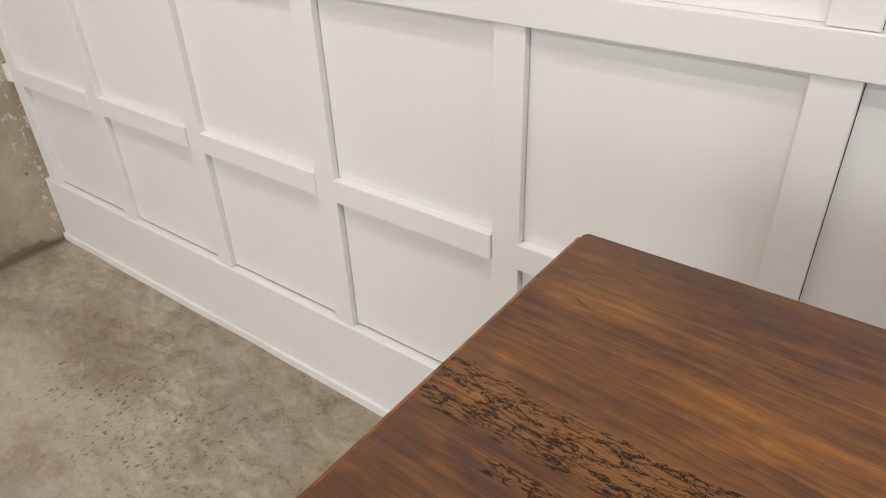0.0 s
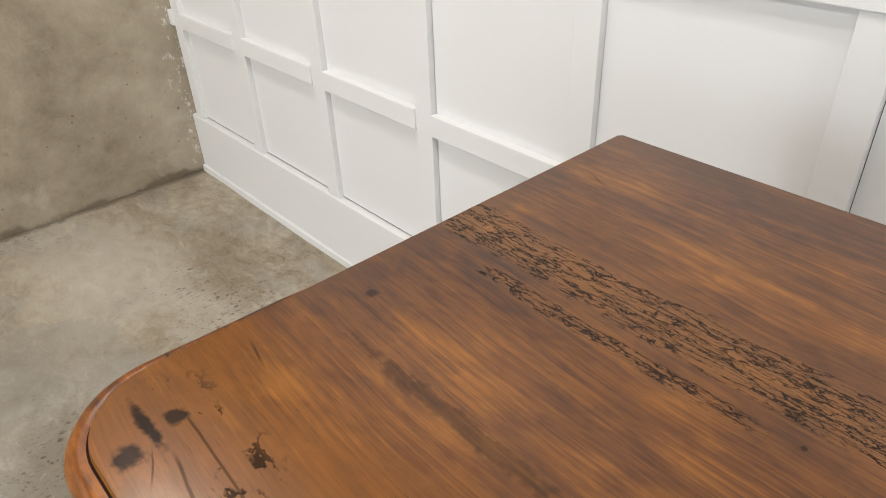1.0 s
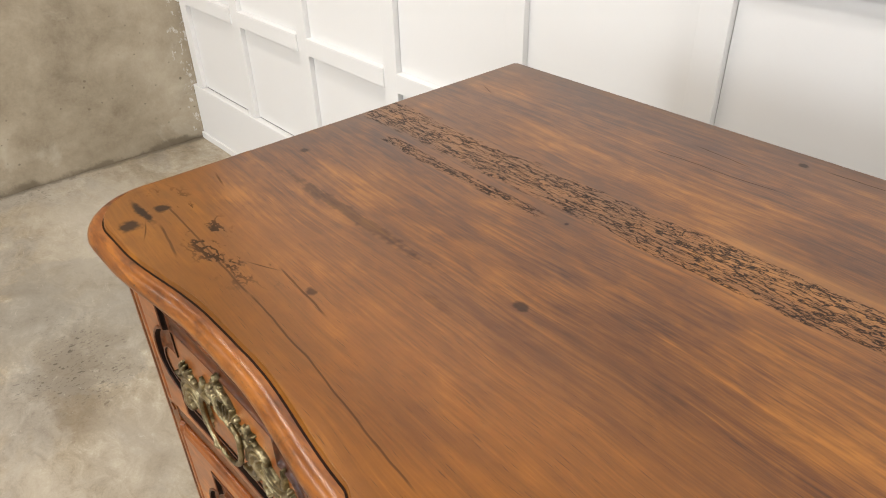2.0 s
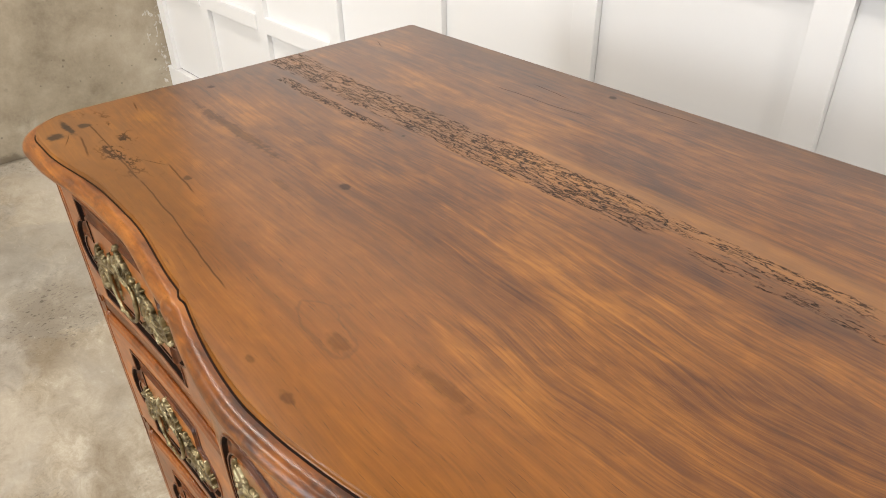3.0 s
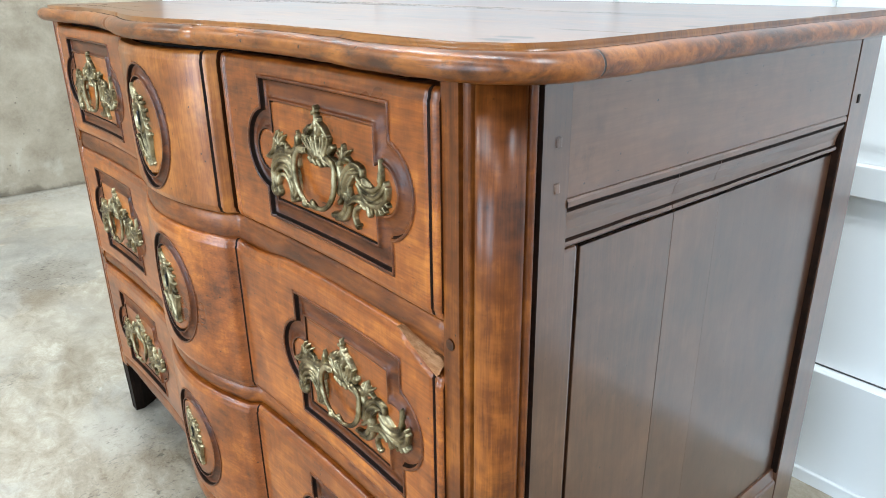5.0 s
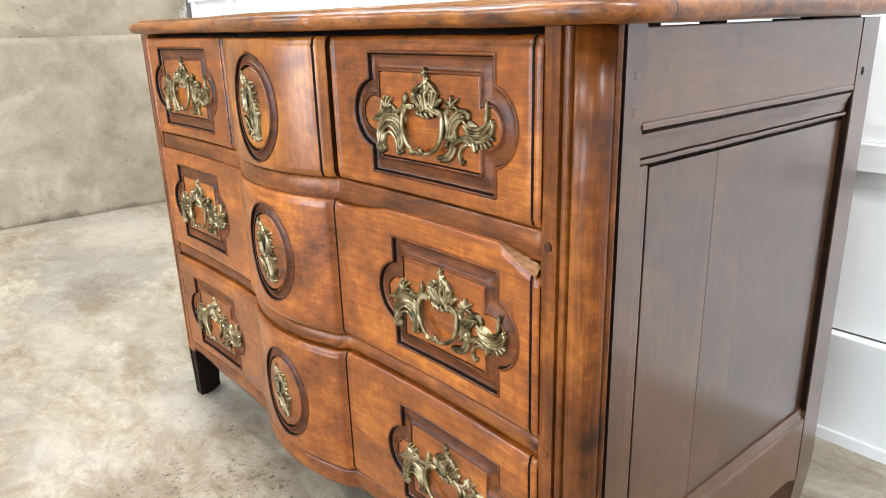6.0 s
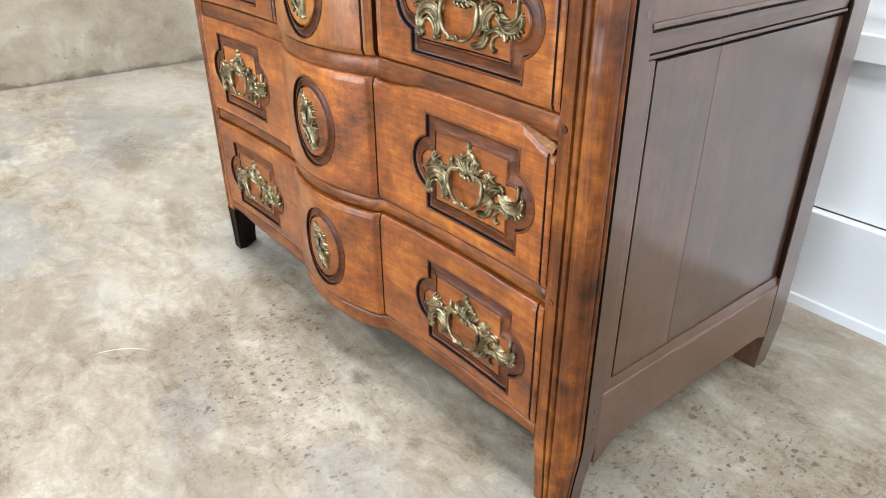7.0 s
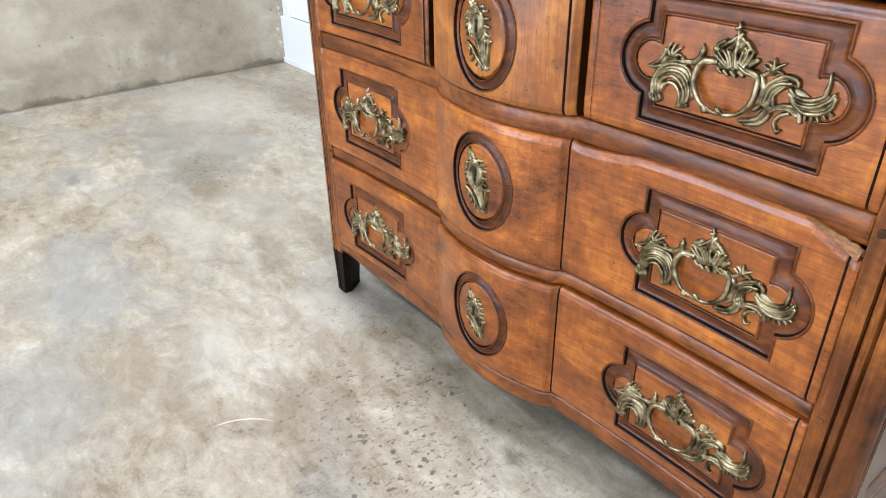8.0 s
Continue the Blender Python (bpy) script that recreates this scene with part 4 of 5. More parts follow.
        rows.append([(s * 0.545, 0.5963 + k, z), (s * (SIDE - k), 0.5963 + k, z), (s * (SIDE - k), 0.652 - 0.4 * k, z), (s * 0.545, 0.652 - 0.4 * k, z)])
    rings_mesh(rows, True, False, bm)
    bm.verts.ensure_lookup_table()
    bm.faces.new([bm.verts[i] for i in range(4)])
    bm.faces.new([bm.verts[-4 + i] for i in range(4)])
    part("rear_post", bm, wood_side, commode, "dark plain rear upright and foot")
    part("peg", box(*flip((0.600, 0.612, 0.770), (SIDE + 0.001, 0.619, 0.781)), 0.001), wood_black, commode)
part("back_panel", box((-0.544, 0.630, 0.10), (0.544, 0.645, 0.834)), wood_inside, commode)
part("bottom_board", box((-0.57, 0.02, 0.128), (0.57, 0.629, 0.140)), wood_inside, commode)


def swept(u0, u1, profile, zmove=None, steps=110, material=wood_rail, name="rail", label="", line=front):
    """A moulded strip that follows the serpentine front; profile: (set back, z)."""
    rows = []
    for i in range(steps + 1):
        u = u0 + (u1 - u0) * i / steps
        dz = zmove(u) if zmove else (lambda k: 0.0)
        rows.append([(u, line(u) + dv + 0.0005 * noise.noise((u * 30, z * 40, 0)), z + (dz(k) if zmove else 0.0)) for k, (dv, z) in enumerate(profile)])
    bm = rings_mesh(rows, True, True)
    bm.verts.ensure_lookup_table()
    w = len(profile)
    bm.faces.new([bm.verts[i] for i in range(w)])
    bm.faces.new([bm.verts[-w + i] for i in range(w)][::-1])
    for f in bm.faces:
        f.smooth = len(f.verts) == 4 and abs(f.normal.z) < 0.9
    return part(name, bm, material, commode, label)


def rail_profile(z0, z1):
    return ((0.05, z0), (0.0105, z0), (0.0080, z0 + 0.003), (0.0066, z0 + 0.008), (0.0058, 0.5 * (z0 + z1)), (0.0066, z1 - 0.008), (0.0080, z1 - 0.003), (0.0105, z1), (0.05, z1))


swept(-0.556, 0.537, rail_profile(0.6125, 0.6490), label="dark rail between drawers")
swept(-0.556, 0.537, rail_profile(0.3725, 0.3985), label="dark rail between drawers")
swept(-0.556, 0.537, ((0.05, 0.116), (0.012, 0.116), (0.006, 0.119), (0.004, 0.126), (0.004, 0.146), (0.007, 0.1515), (0.05, 0.1515)), label="bottom rail with a shaped lower edge",
      zmove=lambda u: (lambda k: (-0.002 + 0.012 * smooth(abs(u), 0.40, 0.537)) if k < 4 else 0.0))
# upper rail and uprights are near-black to put shade into the gaps
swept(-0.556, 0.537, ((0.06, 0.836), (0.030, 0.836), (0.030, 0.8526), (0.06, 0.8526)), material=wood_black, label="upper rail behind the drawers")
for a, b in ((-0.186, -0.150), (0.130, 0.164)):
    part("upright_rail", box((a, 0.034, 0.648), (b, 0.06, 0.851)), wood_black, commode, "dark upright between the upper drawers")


# mouldings on the drawer fronts
def lobed(d, hw, hh, cx, r, n_arc=14, n_str=4):
    """Outline of a panel with a round lobe at each end, grown by d."""
    w, h, q = hw + d, hh + d, r + d
    dx = w - cx
    zi = math.sqrt(max(1e-8, q * q - dx * dx))
    ang = math.atan2(zi, dx)
    right = [(w, h - (h - zi) * i / n_str) for i in range(n_str)]
    right += [(cx + q * math.cos(ang - 2 * ang * i / n_arc), q * math.sin(ang - 2 * ang * i / n_arc)) for i in range(n_arc + 1)]
    right += [(w, -zi - (h - zi) * i / n_str) for i in range(1, n_str)]
    bottom = [(w - 2 * w * i / 20, -h) for i in range(20)]
    left = [(-x, -y) for x, y in right]
    top = [(-x, -y) for x, y in bottom]
    return right + bottom + left + top


def oval(d, hw, hh, n=72):
    return [((hw + d) * math.sin(2 * math.pi * i / n), (hh + d) * math.cos(2 * math.pi * i / n)) for i in range(n)]


MOULD = ((0.0018, -0.0025), (0.0010, 0.0010), (-0.0008, 0.0016), (-0.0022, 0.0006), (-0.0030, -0.0022), (-0.0040, -0.0040), (-0.0080, -0.0050), (-0.0120, -0.0046), (-0.0160, -0.0030),
         (-0.0195, -0.0022), (-0.0206, 0.0004), (-0.0212, 0.0014), (-0.0232, 0.0012), (-0.0245, -0.0025))


def add_moulding(drawer, cu, cz, shape, scale=1.0):
    rings = []
    for d, h in MOULD:
        rings.append([(cu + a, front(cu + a) - h, cz + b) for a, b in shape(d * scale)])
    bm = rings_mesh(rings, True, True)
    w = len(rings[0])
    # quirk and inner step are painted dark as shade lines
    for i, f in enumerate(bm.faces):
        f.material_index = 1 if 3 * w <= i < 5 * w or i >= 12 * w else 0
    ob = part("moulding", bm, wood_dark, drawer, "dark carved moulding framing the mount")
    ob.data.materials.append(dirt_and_shade)


def inside_lobed(a, b, hw, hh, cx, r):
    rect = max(abs(a) - hw, abs(b) - hh)
    return min(rect, math.hypot(abs(a) - cx, b) - r)


def inside_oval(a, b, hw, hh):
    k = math.hypot(a / hw, b / hh)
    return (k - 1.0) * min(hw, hh)


def broken(u):
    """How far the upper edge of the middle drawer is torn away towards its end."""
    return 0.0245 * max(0.0, (u - 0.480) / 0.054)


def drawer_front(name, u0, u1, z0, z1, fields, material, label, ends=(True, True), chip=False, step=0.0022):
    """A drawer front as a fine relief: thumb-moulded top and bottom, beaded ends, sunk bands where mouldings lie."""
    nu, nz = int((u1 - u0) / step), int((z1 - z0) / step)
    us = np.linspace(u0, u1, nu + 1)
    bm = bmesh.new()
    rows = []
    for j in range(nz + 1):
        row = []
        for u in us:
            top = z1
            if chip:
                top = z1 + 0.006 * smooth(u, 0.17, 0.30) - broken(u) - (0.0016 * noise.noise((u * 160, 2, 0)) if u > 0.485 else 0.0)
                top -= 0.0045 * smooth(u, 0.140, 0.155) * smooth(u, 0.26, 0.19)
            top += 0.0009 * noise.noise((u * 14, z1 * 9, 3)) + 0.0004 * noise.noise((u * 60, z1 * 9, 7))
            z = z0 + (top - z0) * j / nz
            e_top, e_bot = top - z, z - z0
            e_end = min(u - u0 if ends[0] else 1.0, u1 - u if ends[1] else 1.0)
            h = 0.0
            for e, width in ((e_top, 0.009), (e_bot, 0.007)):
                if e < width:
                    h = min(h, -0.0045 * (1 - math.sqrt(max(0.0, 1 - (1 - e / width) ** 2))) - 0.0012)
            if e_end < 0.0115:
                h = min(h, 0.0) - 0.0055 * (1 - math.sqrt(max(0.0, 1 - ((e_end - 0.0055) / 0.0062) ** 2)))
            elif e_end < 0.015:
                h -= 0.0022 * (1 - (e_end - 0.0115) / 0.0035)
            for inside, cu, cz, scale in fields:
                d = inside(u - cu, z - cz)
                if -0.0232 * scale < d < -0.0004:
                    h -= 0.009
            h += 0.0005 * noise.noise((u * 8, z * 8, z1 * 7))
            row.append(bm.verts.new((u, front(u) - h, z)))
        rows.append(row)
    for a, b in zip(rows, rows[1:]):
        for i in range(nu):
            f = bm.faces.new((a[i], a[i + 1], b[i + 1], b[i]))
            f.smooth = True
            uc = 0.5 * (us[i] + us[i + 1])
            e = min(uc - u0 if ends[0] else 1.0, u1 - uc if ends[1] else 1.0)
            # bead grooves and block creases are painted dark for their shade
            if 0.0105 < e < 0.0138 or (u1 - u0 > 1.0 and abs(abs(uc + 0.010) - 0.1515) < 0.0012):
                f.material_index = 1
    rim = rows[0] + [r[-1] for r in rows[1:-1]] + rows[-1][::-1] + [r[0] for r in rows[-2:0:-1]]
    back = [bm.verts.new((v.co.x, front(v.co.x) + 0.020, v.co.z)) for v in rim]
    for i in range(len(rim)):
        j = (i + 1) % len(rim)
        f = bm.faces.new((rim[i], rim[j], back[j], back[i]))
        # end and lower edges painted dark so the gaps read as shaded
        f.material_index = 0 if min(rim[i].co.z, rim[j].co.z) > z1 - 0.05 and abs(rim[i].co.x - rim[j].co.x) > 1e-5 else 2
    ob = part(name, bm, material, commode, label)
    ob.data.materials.append(dirt_and_shade)
    ob.data.materials.append(wood_end)
    return ob


# cast brass mounts
def curve(pts, gap=0.4):
    """Points at about that spacing along a smooth line through pts."""
    p = [Vector(q) for q in pts]
    p = [2 * p[0] - p[1]] + p + [2 * p[-1] - p[-2]]
    res = []
    for a, b, c, d in zip(p, p[1:], p[2:], p[3:]):
        n = max(2, int((c - b).length / gap))
        for i in range(n):
            t = i / n
            res.append(0.5 * (2 * b + (c - a) * t + (2 * a - 5 * b + 4 * c - d) * t * t + (3 * b - a - 3 * c + d) * t ** 3))
    return res + [p[-2]]


CELL = 0.55


class Cast:
    """A relief in millimetres, modelled by laying ribs of metal on a flat ground."""

    def __init__(self, x0, x1, y0, y1):
        self.xs, self.ys = np.arange(x0, x1, CELL), np.arange(y0, y1, CELL)
        self.h = np.full((len(self.ys), len(self.xs)), -1.0)


def rib(cast, r0, r1, lift, *pts):
    """A rounded rib along pts, its half-width going from r0 to r1, its flanks starting at lift."""
    line = curve(pts)
    for k, (x, y) in enumerate(line):
        t = k / max(1, len(line) - 1)
        r = r0 + (r1 - r0) * t
        i0, i1 = np.searchsorted(cast.xs, (x - r, x + r))
        j0, j1 = np.searchsorted(cast.ys, (y - r, y + r))
        d2 = ((cast.xs[None, i0:i1] - x) ** 2 + (cast.ys[j0:j1, None] - y) ** 2) / (r * r)
        h = np.where(d2 < 1.0, lift + 0.95 * min(r, 2.8) * np.sqrt(np.maximum(0.0, 1.0 - d2)), -1.0)
        cast.h[j0:j1, i0:i1] = np.maximum(cast.h[j0:j1, i0:i1], h)


def handle_relief():
    cast = Cast(-114, 122, -48, 66)
    # backing of the shell scroll
    rib(cast, 9.0, 8.0, 0.6, (-89, -28), (-87, -14), (-77, -4), (-63, -2), (-51, -10), (-46, -27))
    rib(cast, 5.0, 5.0, 0.3, (-86, 4), (-70, 8), (-60, 2))
    # its fluted ribs
    rib(cast, 2.6, 2.4, 2.2, (-94, -35), (-94, -19), (-86, -5), (-71, 3), (-52, 2), (-43, -10), (-40, -23))
    rib(cast, 2.4, 2.2, 3.4, (-88, -35), (-89, -20), (-81, -9), (-69, -4), (-55, -6), (-46, -17), (-44, -31), (-48, -40))
    rib(cast, 2.3, 2.2, 4.0, (-84, -33), (-83, -21), (-77, -14), (-67, -11), (-57, -16), (-50, -27), (-51, -40))
    rib(cast, 2.2, 2.4, 2.6, (-82, -30), (-77, -22), (-69, -19), (-61, -23), (-56, -32), (-56, -43))
    rib(cast, 3.6, 3.0, 1.5, (-57, -44), (-46, -41))
    # curled foot of the shell
    rib(cast, 4.2, 3.2, 2.5, (-93, -35), (-95, -41), (-89, -44), (-82, -41), (-84, -36))
    rib(cast, 1.6, 1.4, 4.0, (-91, -36), (-91, -42))
    rib(cast, 1.6, 1.4, 4.0, (-88, -35), (-86, -42))
    # branch over the shell, rising to a leaf
    rib(cast, 1.4, 3.4, 2.5, (-104, -5), (-95, -5), (-85, -1), (-71, 7), (-56, 8), (-44, 10))
    rib(cast, 3.4, 3.6, 3.0, (-44, 10), (-37, 17), (-35, 25))
    rib(cast, 3.2, 0.8, 3.0, (-35, 21), (-34, 27), (-36, 32))
    rib(cast, 2.2, 2.6, 2.0, (-99, -3), (-90, 3), (-85, 10), (-83, 17))
    rib(cast, 2.0, 1.6, 1.5, (-82, 15), (-72, 11), (-62, 8))
    rib(cast, 2.8, 1.2, 3.0, (-76, 13), (-79, 19), (-76, 26))
    rib(cast, 3.0, 1.2, 3.6, (-72, 14), (-73, 19), (-70, 25))
    rib(cast, 2.8, 1.2, 3.0, (-71, 13), (-67, 19), (-62, 23))
    rib(cast, 2.4, 1.2, 2.4, (-69, 12), (-64, 15), (-60, 12))
    rib(cast, 2.6, 1.8, 2.4, (-59, 12), (-56, 8), (-50, 8))
    # arched arms from which the drop handle hangs
    rib(cast, 3.0, 4.2, 3.0, (-38, -3), (-38, 7), (-31, 15), (-19, 16), (-8, 14))
    rib(cast, 1.4, 1.6, 7.0, (-37, 5), (-30, 13), (-19, 14))
    rib(cast, 4.2, 4.4, 3.0, (7, 20), (17, 13), (31, 12), (40, 5), (42, -6), (39, -15))
    rib(cast, 1.4, 1.6, 7.2, (12, 18), (21, 13), (33, 10), (38, 2))
    # crown: spire, rosettes and two fans
    rib(cast, 5.0, 5.0, 1.2, (-14, 18), (5, 16), (21, 26))
    rib(cast, 4.4, 4.0, 1.5, (3, 22), (4, 36))
    rib(cast, 3.4, 2.4, 3.5, (5, 34), (5, 44))
    rib(cast, 2.4, 1.6, 4.0, (5, 44), (4, 53))
    rib(cast, 2.6, 1.4, 4.0, (1, 55), (5, 57), (3, 61))
    rib(cast, 2.6, 2.0, 3.5, (-2, 41), (4, 47), (11, 45))
    rib(cast, 3.8, 3.4, 3.2, (-17, 34), (-10, 39))
    rib(cast, 2.8, 2.4, 5.0, (-11, 34), (-4, 40))
    rib(cast, 3.8, 3.0, 3.6, (9, 38), (13, 43))
    rib(cast, 2.6, 2.0, 4.0, (-20, 30), (-15, 29))
    rib(cast, 2.2, 1.6, 4.6, (-2, 13), (-13, 20), (-21, 26))
    rib(cast, 2.2, 1.6, 5.2, (0, 14), (-9, 22), (-15, 28))
    rib(cast, 2.2, 1.6, 5.2, (1, 14), (-4, 24), (-9, 30))
    rib(cast, 2.2, 1.6, 5.2, (3, 15), (0, 24), (-4, 31))
    rib(cast, 2.2, 1.8, 5.2, (8, 15), (6, 25), (5, 33))
    rib(cast, 2.2, 1.6, 4.6, (11, 15), (12, 25), (13, 33))
    rib(cast, 2.2, 1.6, 4.6, (13, 15), (17, 25), (19, 35))
    rib(cast, 2.2, 1.6, 4.0, (15, 14), (21, 23), (25, 34))
    rib(cast, 2.6, 2.0, 3.4, (-13, 9), (-9, 6))
    rib(cast, 2.6, 2.2, 3.6, (-5, 8), (-1, 5))
    rib(cast, 2.8, 2.2, 3.6, (4, 9), (8, 5))
    rib(cast, 2.6, 2.0, 3.4, (13, 10), (17, 7))
    rib(cast, 6.0, 5.0, 0.8, (-14, 30), (4, 40), (16, 28))
    rib(cast, 3.2, 2.2, 2.4, (2, 44), (8, 50))
    rib(cast, 2.6, 2.2, 3.4, (16, 42), (22, 36))
    rib(cast, 3.4, 3.0, 2.2, (24, 20), (30, 26))
    # star leaf
    rib(cast, 4.6, 4.0, 0.8, (48, 18), (52, 23))
    rib(cast, 3.0, 2.6, 2.2, (38, 11), (46, 18))
    rib(cast, 2.8, 0.9, 3.0, (50, 20), (44, 20), (38, 23))
    rib(cast, 2.8, 0.9, 3.4, (49, 20), (46, 25), (41, 27))
    rib(cast, 3.0, 0.9, 3.8, (50, 21), (50, 26), (49, 32))
    rib(cast, 3.0, 0.9, 3.4, (51, 21), (56, 26), (61, 29))
    rib(cast, 2.8, 0.9, 3.0, (51, 20), (57, 20), (61, 18))
    # leaf scroll
    rib(cast, 6.5, 5.0, 0.6, (49, -10), (55, 1), (65, 9))
    rib(cast, 2.6, 2.8, 2.8, (42, -12), (45, 1), (54, 11), (66, 17), (77, 15), (79, 10))
    rib(cast, 2.4, 2.0, 4.0, (47, -14), (50, -1), (59, 8), (72, 11))
    rib(cast, 2.6, 1.6, 3.2, (57, -14), (56, -5), (64, 5))
    # cupped shell at the end
    rib(cast, 8.5, 7.0, 0.6, (80, -1), (97, -7), (111, 1))
    rib(cast, 2.6, 2.2, 3.0, (72, 5), (80, -1), (95, -1), (107, 6), (109, 16))
    rib(cast, 3.0, 0.9, 3.0, (108, 11), (109, 20), (108, 29))
    rib(cast, 2.4, 2.2, 3.6, (72, 0), (83, -8), (99, -7), (112, 2), (117, 10))
    rib(cast, 2.4, 2.2, 3.6, (75, -5), (88, -14), (104, -13), (116, -5), (119, 6))
    rib(cast, 2.2, 1.6, 2.8, (93, -15), (93, -22))
    rib(cast, 2.2, 1.6, 2.8, (99, -15), (100, -22))
    rib(cast, 2.2, 1.6, 2.8, (104, -14), (107, -20))
    rib(cast, 2.2, 1.6, 2.8, (110, -12), (114, -16))
    rib(cast, 2.2, 1.6, 2.8, (115, -8), (119, -10))
    # lower arm with a hook, and the tail under the ring
    rib(cast, 2.6, 3.0, 2.6, (42, -14), (54, -21), (66, -14), (78, -12), (86, -17), (88, -25))
    rib(cast, 1.4, 1.4, 5.0, (55, -23), (66, -17), (77, -16), (84, -20))
    rib(cast, 2.6, 2.2, 2.6, (75, -20), (66, -25), (62, -34), (67, -43))
    rib(cast, 1.6, 1.4, 3.4, (66, -42), (70, -40))
    rib(cast, 3.0, 3.4, 2.4, (24, -41), (40, -36), (48, -26), (51, -15))
    rib(cast, 2.4, 2.8, 2.0, (29, -44), (44, -40), (53, -30), (55, -19))
    rib(cast, 2.8, 2.6, 2.4, (37, -25), (43, -19), (44, -12))
    return cast


def escutcheon_relief():
    cast = Cast(-34, 34, -56, 66)
    # scalloped shield
    rib(cast, 4.0, 13.0, 0.5, (-9, 52), (-5, 40), (0, 24))
    rib(cast, 13.0, 12.0, 0.5, (0, 24), (1, 10), (3, 0))
    rib(cast, 12.0, 7.0, 0.5, (3, 0), (6, -14), (9, -25))
    rib(cast, 7.0, 2.5, 0.5, (9, -25), (15, -40))
    rib(cast, 1.6, 1.6, 2.6, (-4, 44), (-14, 30), (-14, 12), (-8, -2), (0, -16), (8, -32))
    rib(cast, 1.6, 1.6, 2.6, (-2, 44), (12, 34), (16, 14), (14, -2), (13, -18), (13, -32))
    # raised ring round the keyhole
    rib(cast, 2.0, 2.2, 3.2, (-2, 36), (-16, 20), (-15, 3), (-1, -3))
    rib(cast, 2.2, 2.2, 3.2, (-2, 36), (12, 33), (14, 15), (1, -2))
    # frilled edges
    rib(cast, 3.2, 1.4, 2.6, (-8, 42), (-13, 51), (-11, 60))
    rib(cast, 3.0, 2.0, 1.4, (-10, 43), (-16, 41))
    rib(cast, 3.0, 2.0, 1.4, (-3, 46), (1, 47))
    rib(cast, 3.0, 2.0, 1.4, (-20, 32), (-26, 28))
    rib(cast, 3.0, 2.0, 1.4, (-22, 24), (-28, 18))
    rib(cast, 3.0, 2.0, 1.4, (-22, 16), (-28, 10))
    rib(cast, 3.0, 2.0, 1.4, (-21, 8), (-26, 1))
    rib(cast, 3.0, 2.0, 1.4, (10, 44), (16, 45))
    rib(cast, 3.0, 2.0, 1.4, (16, 38), (22, 39))
    rib(cast, 3.0, 2.0, 1.4, (19, 29), (25, 30))
    rib(cast, 3.0, 2.0, 1.4, (18, 18), (24, 18))
    rib(cast, 3.0, 2.0, 1.4, (17, 8), (22, 6))
    rib(cast, 3.0, 2.0, 1.4, (18, -2), (26, -1))
    # acanthus tongue
    rib(cast, 2.2, 1.8, 3.0, (-26, -9), (-13, -15), (-4, -27), (11, -41))
    rib(cast, 2.4, 2.0, 3.4, (1, -4), (5, -20), (9, -31), (16, -40))
    rib(cast, 2.2, 1.8, 3.0, (23, 0), (19, -16), (16, -29), (15, -41))
    rib(cast, 2.4, 1.4, 2.6, (-19, -17), (-22, -27))
    rib(cast, 2.4, 1.4, 2.6, (-13, -27), (-18, -35))
    rib(cast, 2.2, 1.4, 2.6, (-6, -33), (-8, -40))
    rib(cast, 2.2, 1.4, 2.6, (0, -37), (2, -44))
    return cast


def cast_mesh(cast, name, cu, scale=1.0, lean=0.0, shift=(0.0, 0.0)):
    """The relief as one sheet of metal, bent to the drawer front at cu."""
    h = cast.h.copy()
    core = h[1:-1, 1:-1]
    near = (h[:-2, 1:-1], h[2:, 1:-1], h[1:-1, :-2], h[1:-1, 2:])
    core[:] = np.where((core > 0) & (np.minimum.reduce(near) > 0), 0.5 * core + 0.125 * sum(near), core)
    bm = bmesh.new()
    seen = {}

    def vert(j, i):
        if (j, i) not in seen:
            y = cast.ys[j] + shift[1]
            x = (cast.xs[i] + shift[0] + lean * y) * 0.001 * scale
            seen[j, i] = bm.verts.new((x, y * 0.001 * scale, h[j, i] * 0.001 * scale - front(cu + x) + front(cu)))
        return seen[j, i]
    full = np.maximum.reduce((h[:-1, :-1], h[1:, :-1], h[:-1, 1:], h[1:, 1:])) > 0
    for j, i in zip(*np.nonzero(full)):
        bm.faces.new((vert(j, i), vert(j, i + 1), vert(j + 1, i + 1), vert(j + 1, i))).smooth = True
    me = bpy.data.meshes.new(name)
    bm.to_mesh(me)
    bm.free()
    me.materials.append(brass)
    return me


HANDLE, SCUT = handle_relief(), escutcheon_relief()
ring = curve([(-13, 17, 5), (-29, 15, 6), (-37, 5, 7), (-38, -11, 8), (-29, -27, 9), (-16, -36, 9.5), (4, -38, 9.5), (22, -33, 9), (34, -19, 8), (37, -1, 7), (35, 11, 6), (21, 15, 5)], 1.5)
bail_bm = bmesh.new()
tube(bail_bm, [0.001 * p for p in ring], [0.001 * (2.5 + 1.4 * max(0.0, math.cos(2 * math.pi * k / len(ring) - 1.2)) + 0.9 * max(0.0, math.cos(2 * math.pi * k / len(ring) - 5.4))) for k in range(len(ring))], 0.85, 10)
tube(bail_bm, [(-0.022, -0.033, 0.0095), (-0.017, -0.038, 0.010), (-0.011, -0.039, 0.010)], [0.002, 0.0046, 0.002], 0.9, 10)
tube(bail_bm, [(-0.004, -0.031, 0.010), (-0.001, -0.034, 0.010), (0.006, -0.038, 0.0095)], [0.0022, 0.0034, 0.0024], 0.9, 10)
bail_mesh = mesh_of("bail", bail_bm, brass)
# keyhole: a dark lump laid on the plate in place of a shaded hole
hole_bm = bmesh.new()
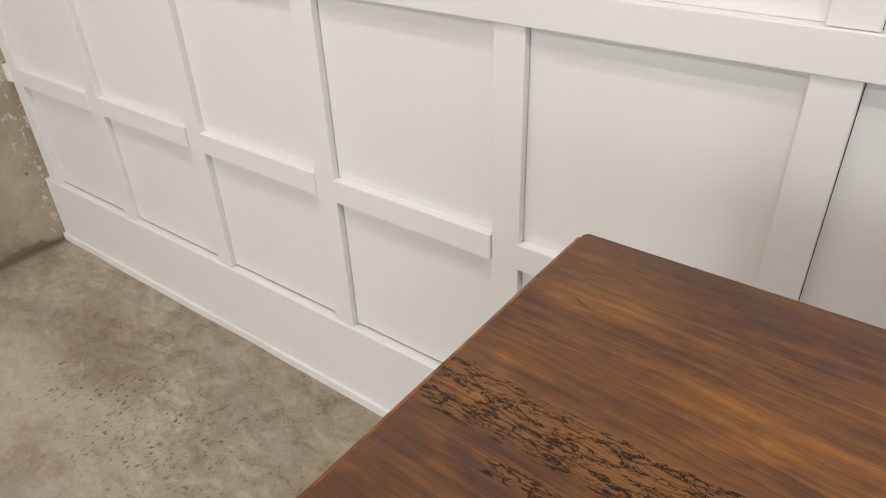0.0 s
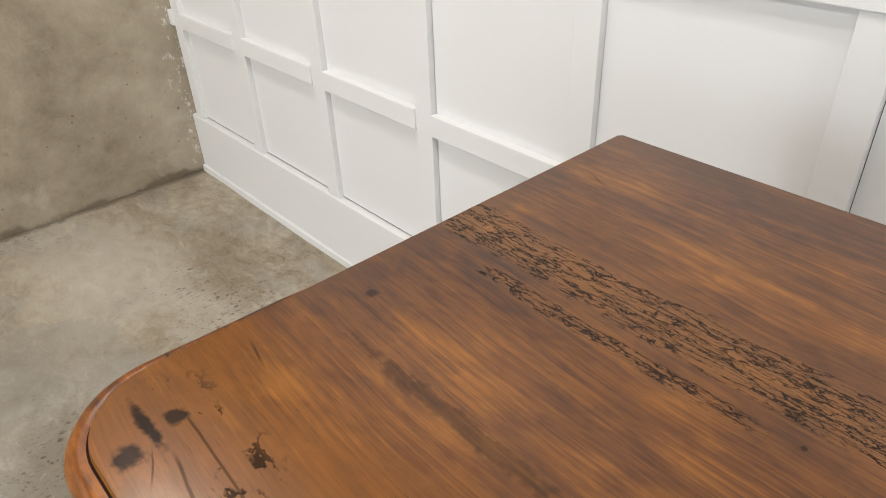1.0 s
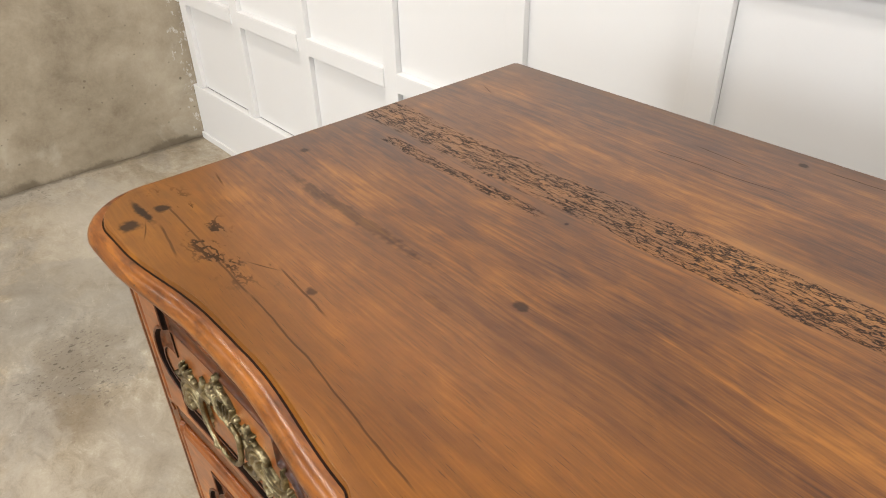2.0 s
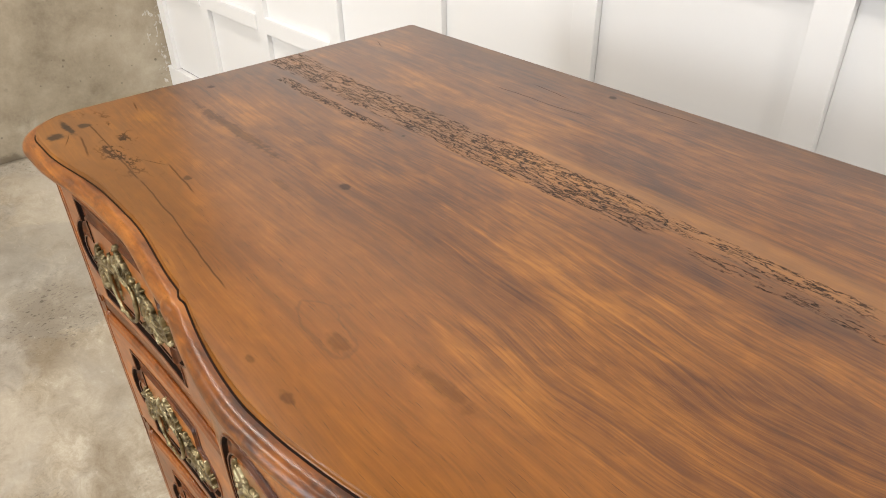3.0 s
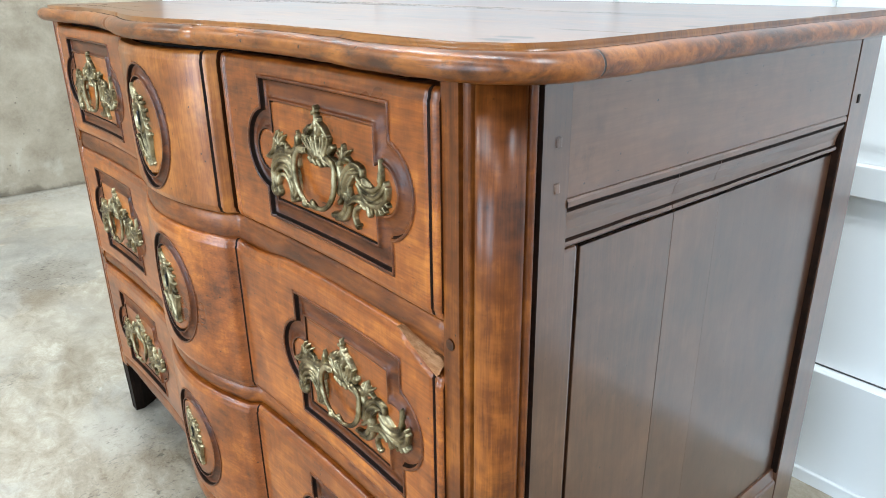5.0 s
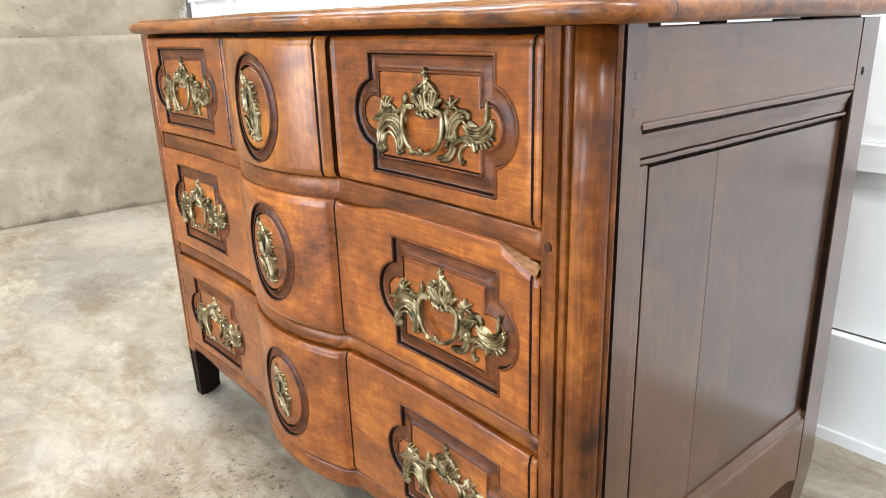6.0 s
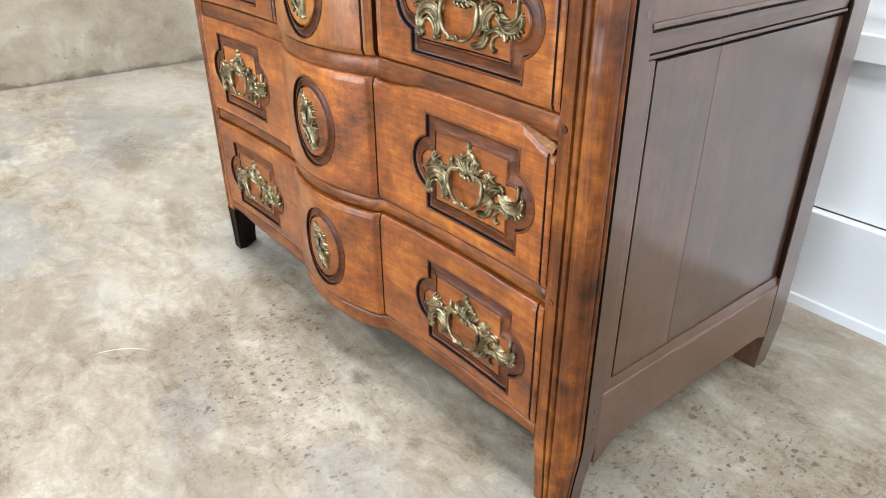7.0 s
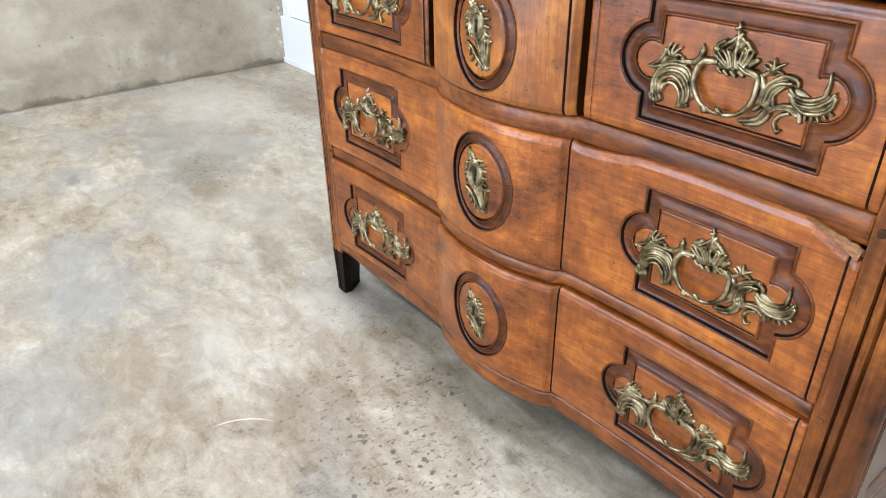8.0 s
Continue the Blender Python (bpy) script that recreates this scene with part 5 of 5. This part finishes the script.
tube(hole_bm, [(0, 0.013, 0.0040), (0, 0.009, 0.0040), (0, 0.006, 0.0040), (0, -0.006, 0.0040)], [0.0018, 0.0034, 0.0022, 0.0022], 0.5, 10)
hole_mesh = mesh_of("keyhole", hole_bm, keyhole_black)


def mount(mesh, name, drawer, u, z, scale=1.0, label=""):
    """Sets a mount on the front at (u, z)."""
    ob = new(name, mesh)
    ob.parent = drawer
    ob.matrix_local = pose(u, front(u) - 0.0005, z, 90) @ Matrix.Diagonal((scale, scale, scale, 1))
    return tagged(ob, label)


def wing(drawer, cu, cz, hw, hh):
    add_moulding(drawer, cu, cz, lambda d: lobed(d, hw, hh, hw - 0.012, 0.046))
    mount(cast_mesh(HANDLE, "handle_plate", cu - 0.003), "handle_plate", drawer, cu - 0.003, cz - 0.002, 1.0, "cast brass rococo leaf mount")
    mount(bail_mesh, "bail", drawer, cu - 0.003, cz - 0.002, 1.0, "brass drop handle")


def wing_field(cu, cz, hw, hh):
    return (lambda a, b: inside_lobed(a, b, hw, hh, hw - 0.012, 0.046), cu, cz, 1.0)


def medallion(drawer, cz, hw, hh, scale=1.0):
    add_moulding(drawer, -0.008, cz, lambda d: oval(d, hw, hh), 0.72)
    mount(cast_mesh(SCUT, "escutcheon", -0.008, scale, -0.12, (-2, -5)), "escutcheon", drawer, -0.008, cz, 1.0, "cast brass keyhole escutcheon")
    mount(hole_mesh, "keyhole", drawer, -0.0125, cz + 0.009 * scale, scale, "dark keyhole")


def medal_field(cz, hw, hh):
    return (lambda a, b: inside_oval(a, b, hw, hh), -0.008, cz, 0.72)


# upper row: three drawers
Z1 = 0.750
for a, b, cu in ((-0.5600, -0.186, -0.385), (0.155, 0.5385, 0.357)):
    d = drawer_front("drawer", a, b, 0.6515, 0.8455, [wing_field(cu, Z1, 0.116, 0.077)], wood_front, "upper side drawer with carved panel and brass handle")
    wing(d, cu, Z1, 0.116, 0.077)
d = drawer_front("drawer", -0.160, 0.143, 0.6500, 0.8455, [medal_field(0.742, 0.066, 0.082)], wood_centre, "bowed central drawer with an oval medallion")
medallion(d, 0.742, 0.066, 0.082)
# two full-width drawers
for z0, z1, cz, chip, k in ((0.4005, 0.6175, 0.509, True, 1.0), (0.1525, 0.3705, 0.253, False, 0.88)):
    wings = ((-0.386, 0.099), (0.374, 0.102))
    fields = [wing_field(cu, cz, hw, 0.080) for cu, hw in wings] + [medal_field(cz + 0.002, 0.070, 0.083)]
    d = drawer_front("drawer", -0.5600, 0.5385, z0, z1, fields, wood_front, "wide serpentine drawer with a chipped upper corner" if chip else "wide serpentine drawer with carved panels", chip=chip)
    for cu, hw in wings:
        wing(d, cu, cz, hw, 0.080)
    medallion(d, cz + 0.002, 0.070, 0.083, k)
    if chip:
        bm = bmesh.new()
        rows = []
        for i in range(41):
            u = 0.474 + 0.061 * i / 40
            z = 0.6232 - broken(u) + 0.0008 * noise.noise((u * 300, 1, 0))
            tear = 0.0006 + broken(u) * (0.34 + 0.35 * noise.noise((u * 90, 4, 0)))
            w = 0.0030 * math.sin(math.pi * (i + 0.5) / 41)
            v = front(u)
            rows.append([(u, v - 0.0006, z - 0.5 * w), (u, v - 0.0012, z - 0.2 * w), (u, v + 0.0020, z + 0.25 * tear), (u, v + 0.0042 + 0.0015 * noise.noise((u * 200, 9, 0)), z + 0.60 * tear), (u, v + 0.0085, z + tear), (u, v + 0.013, z + 0.9 * tear), (u, v + 0.013, z - 0.006)])
        part("split_edge", rings_mesh(rows, True, False, bm), wood_raw, d, "pale raw split wood at the broken corner")
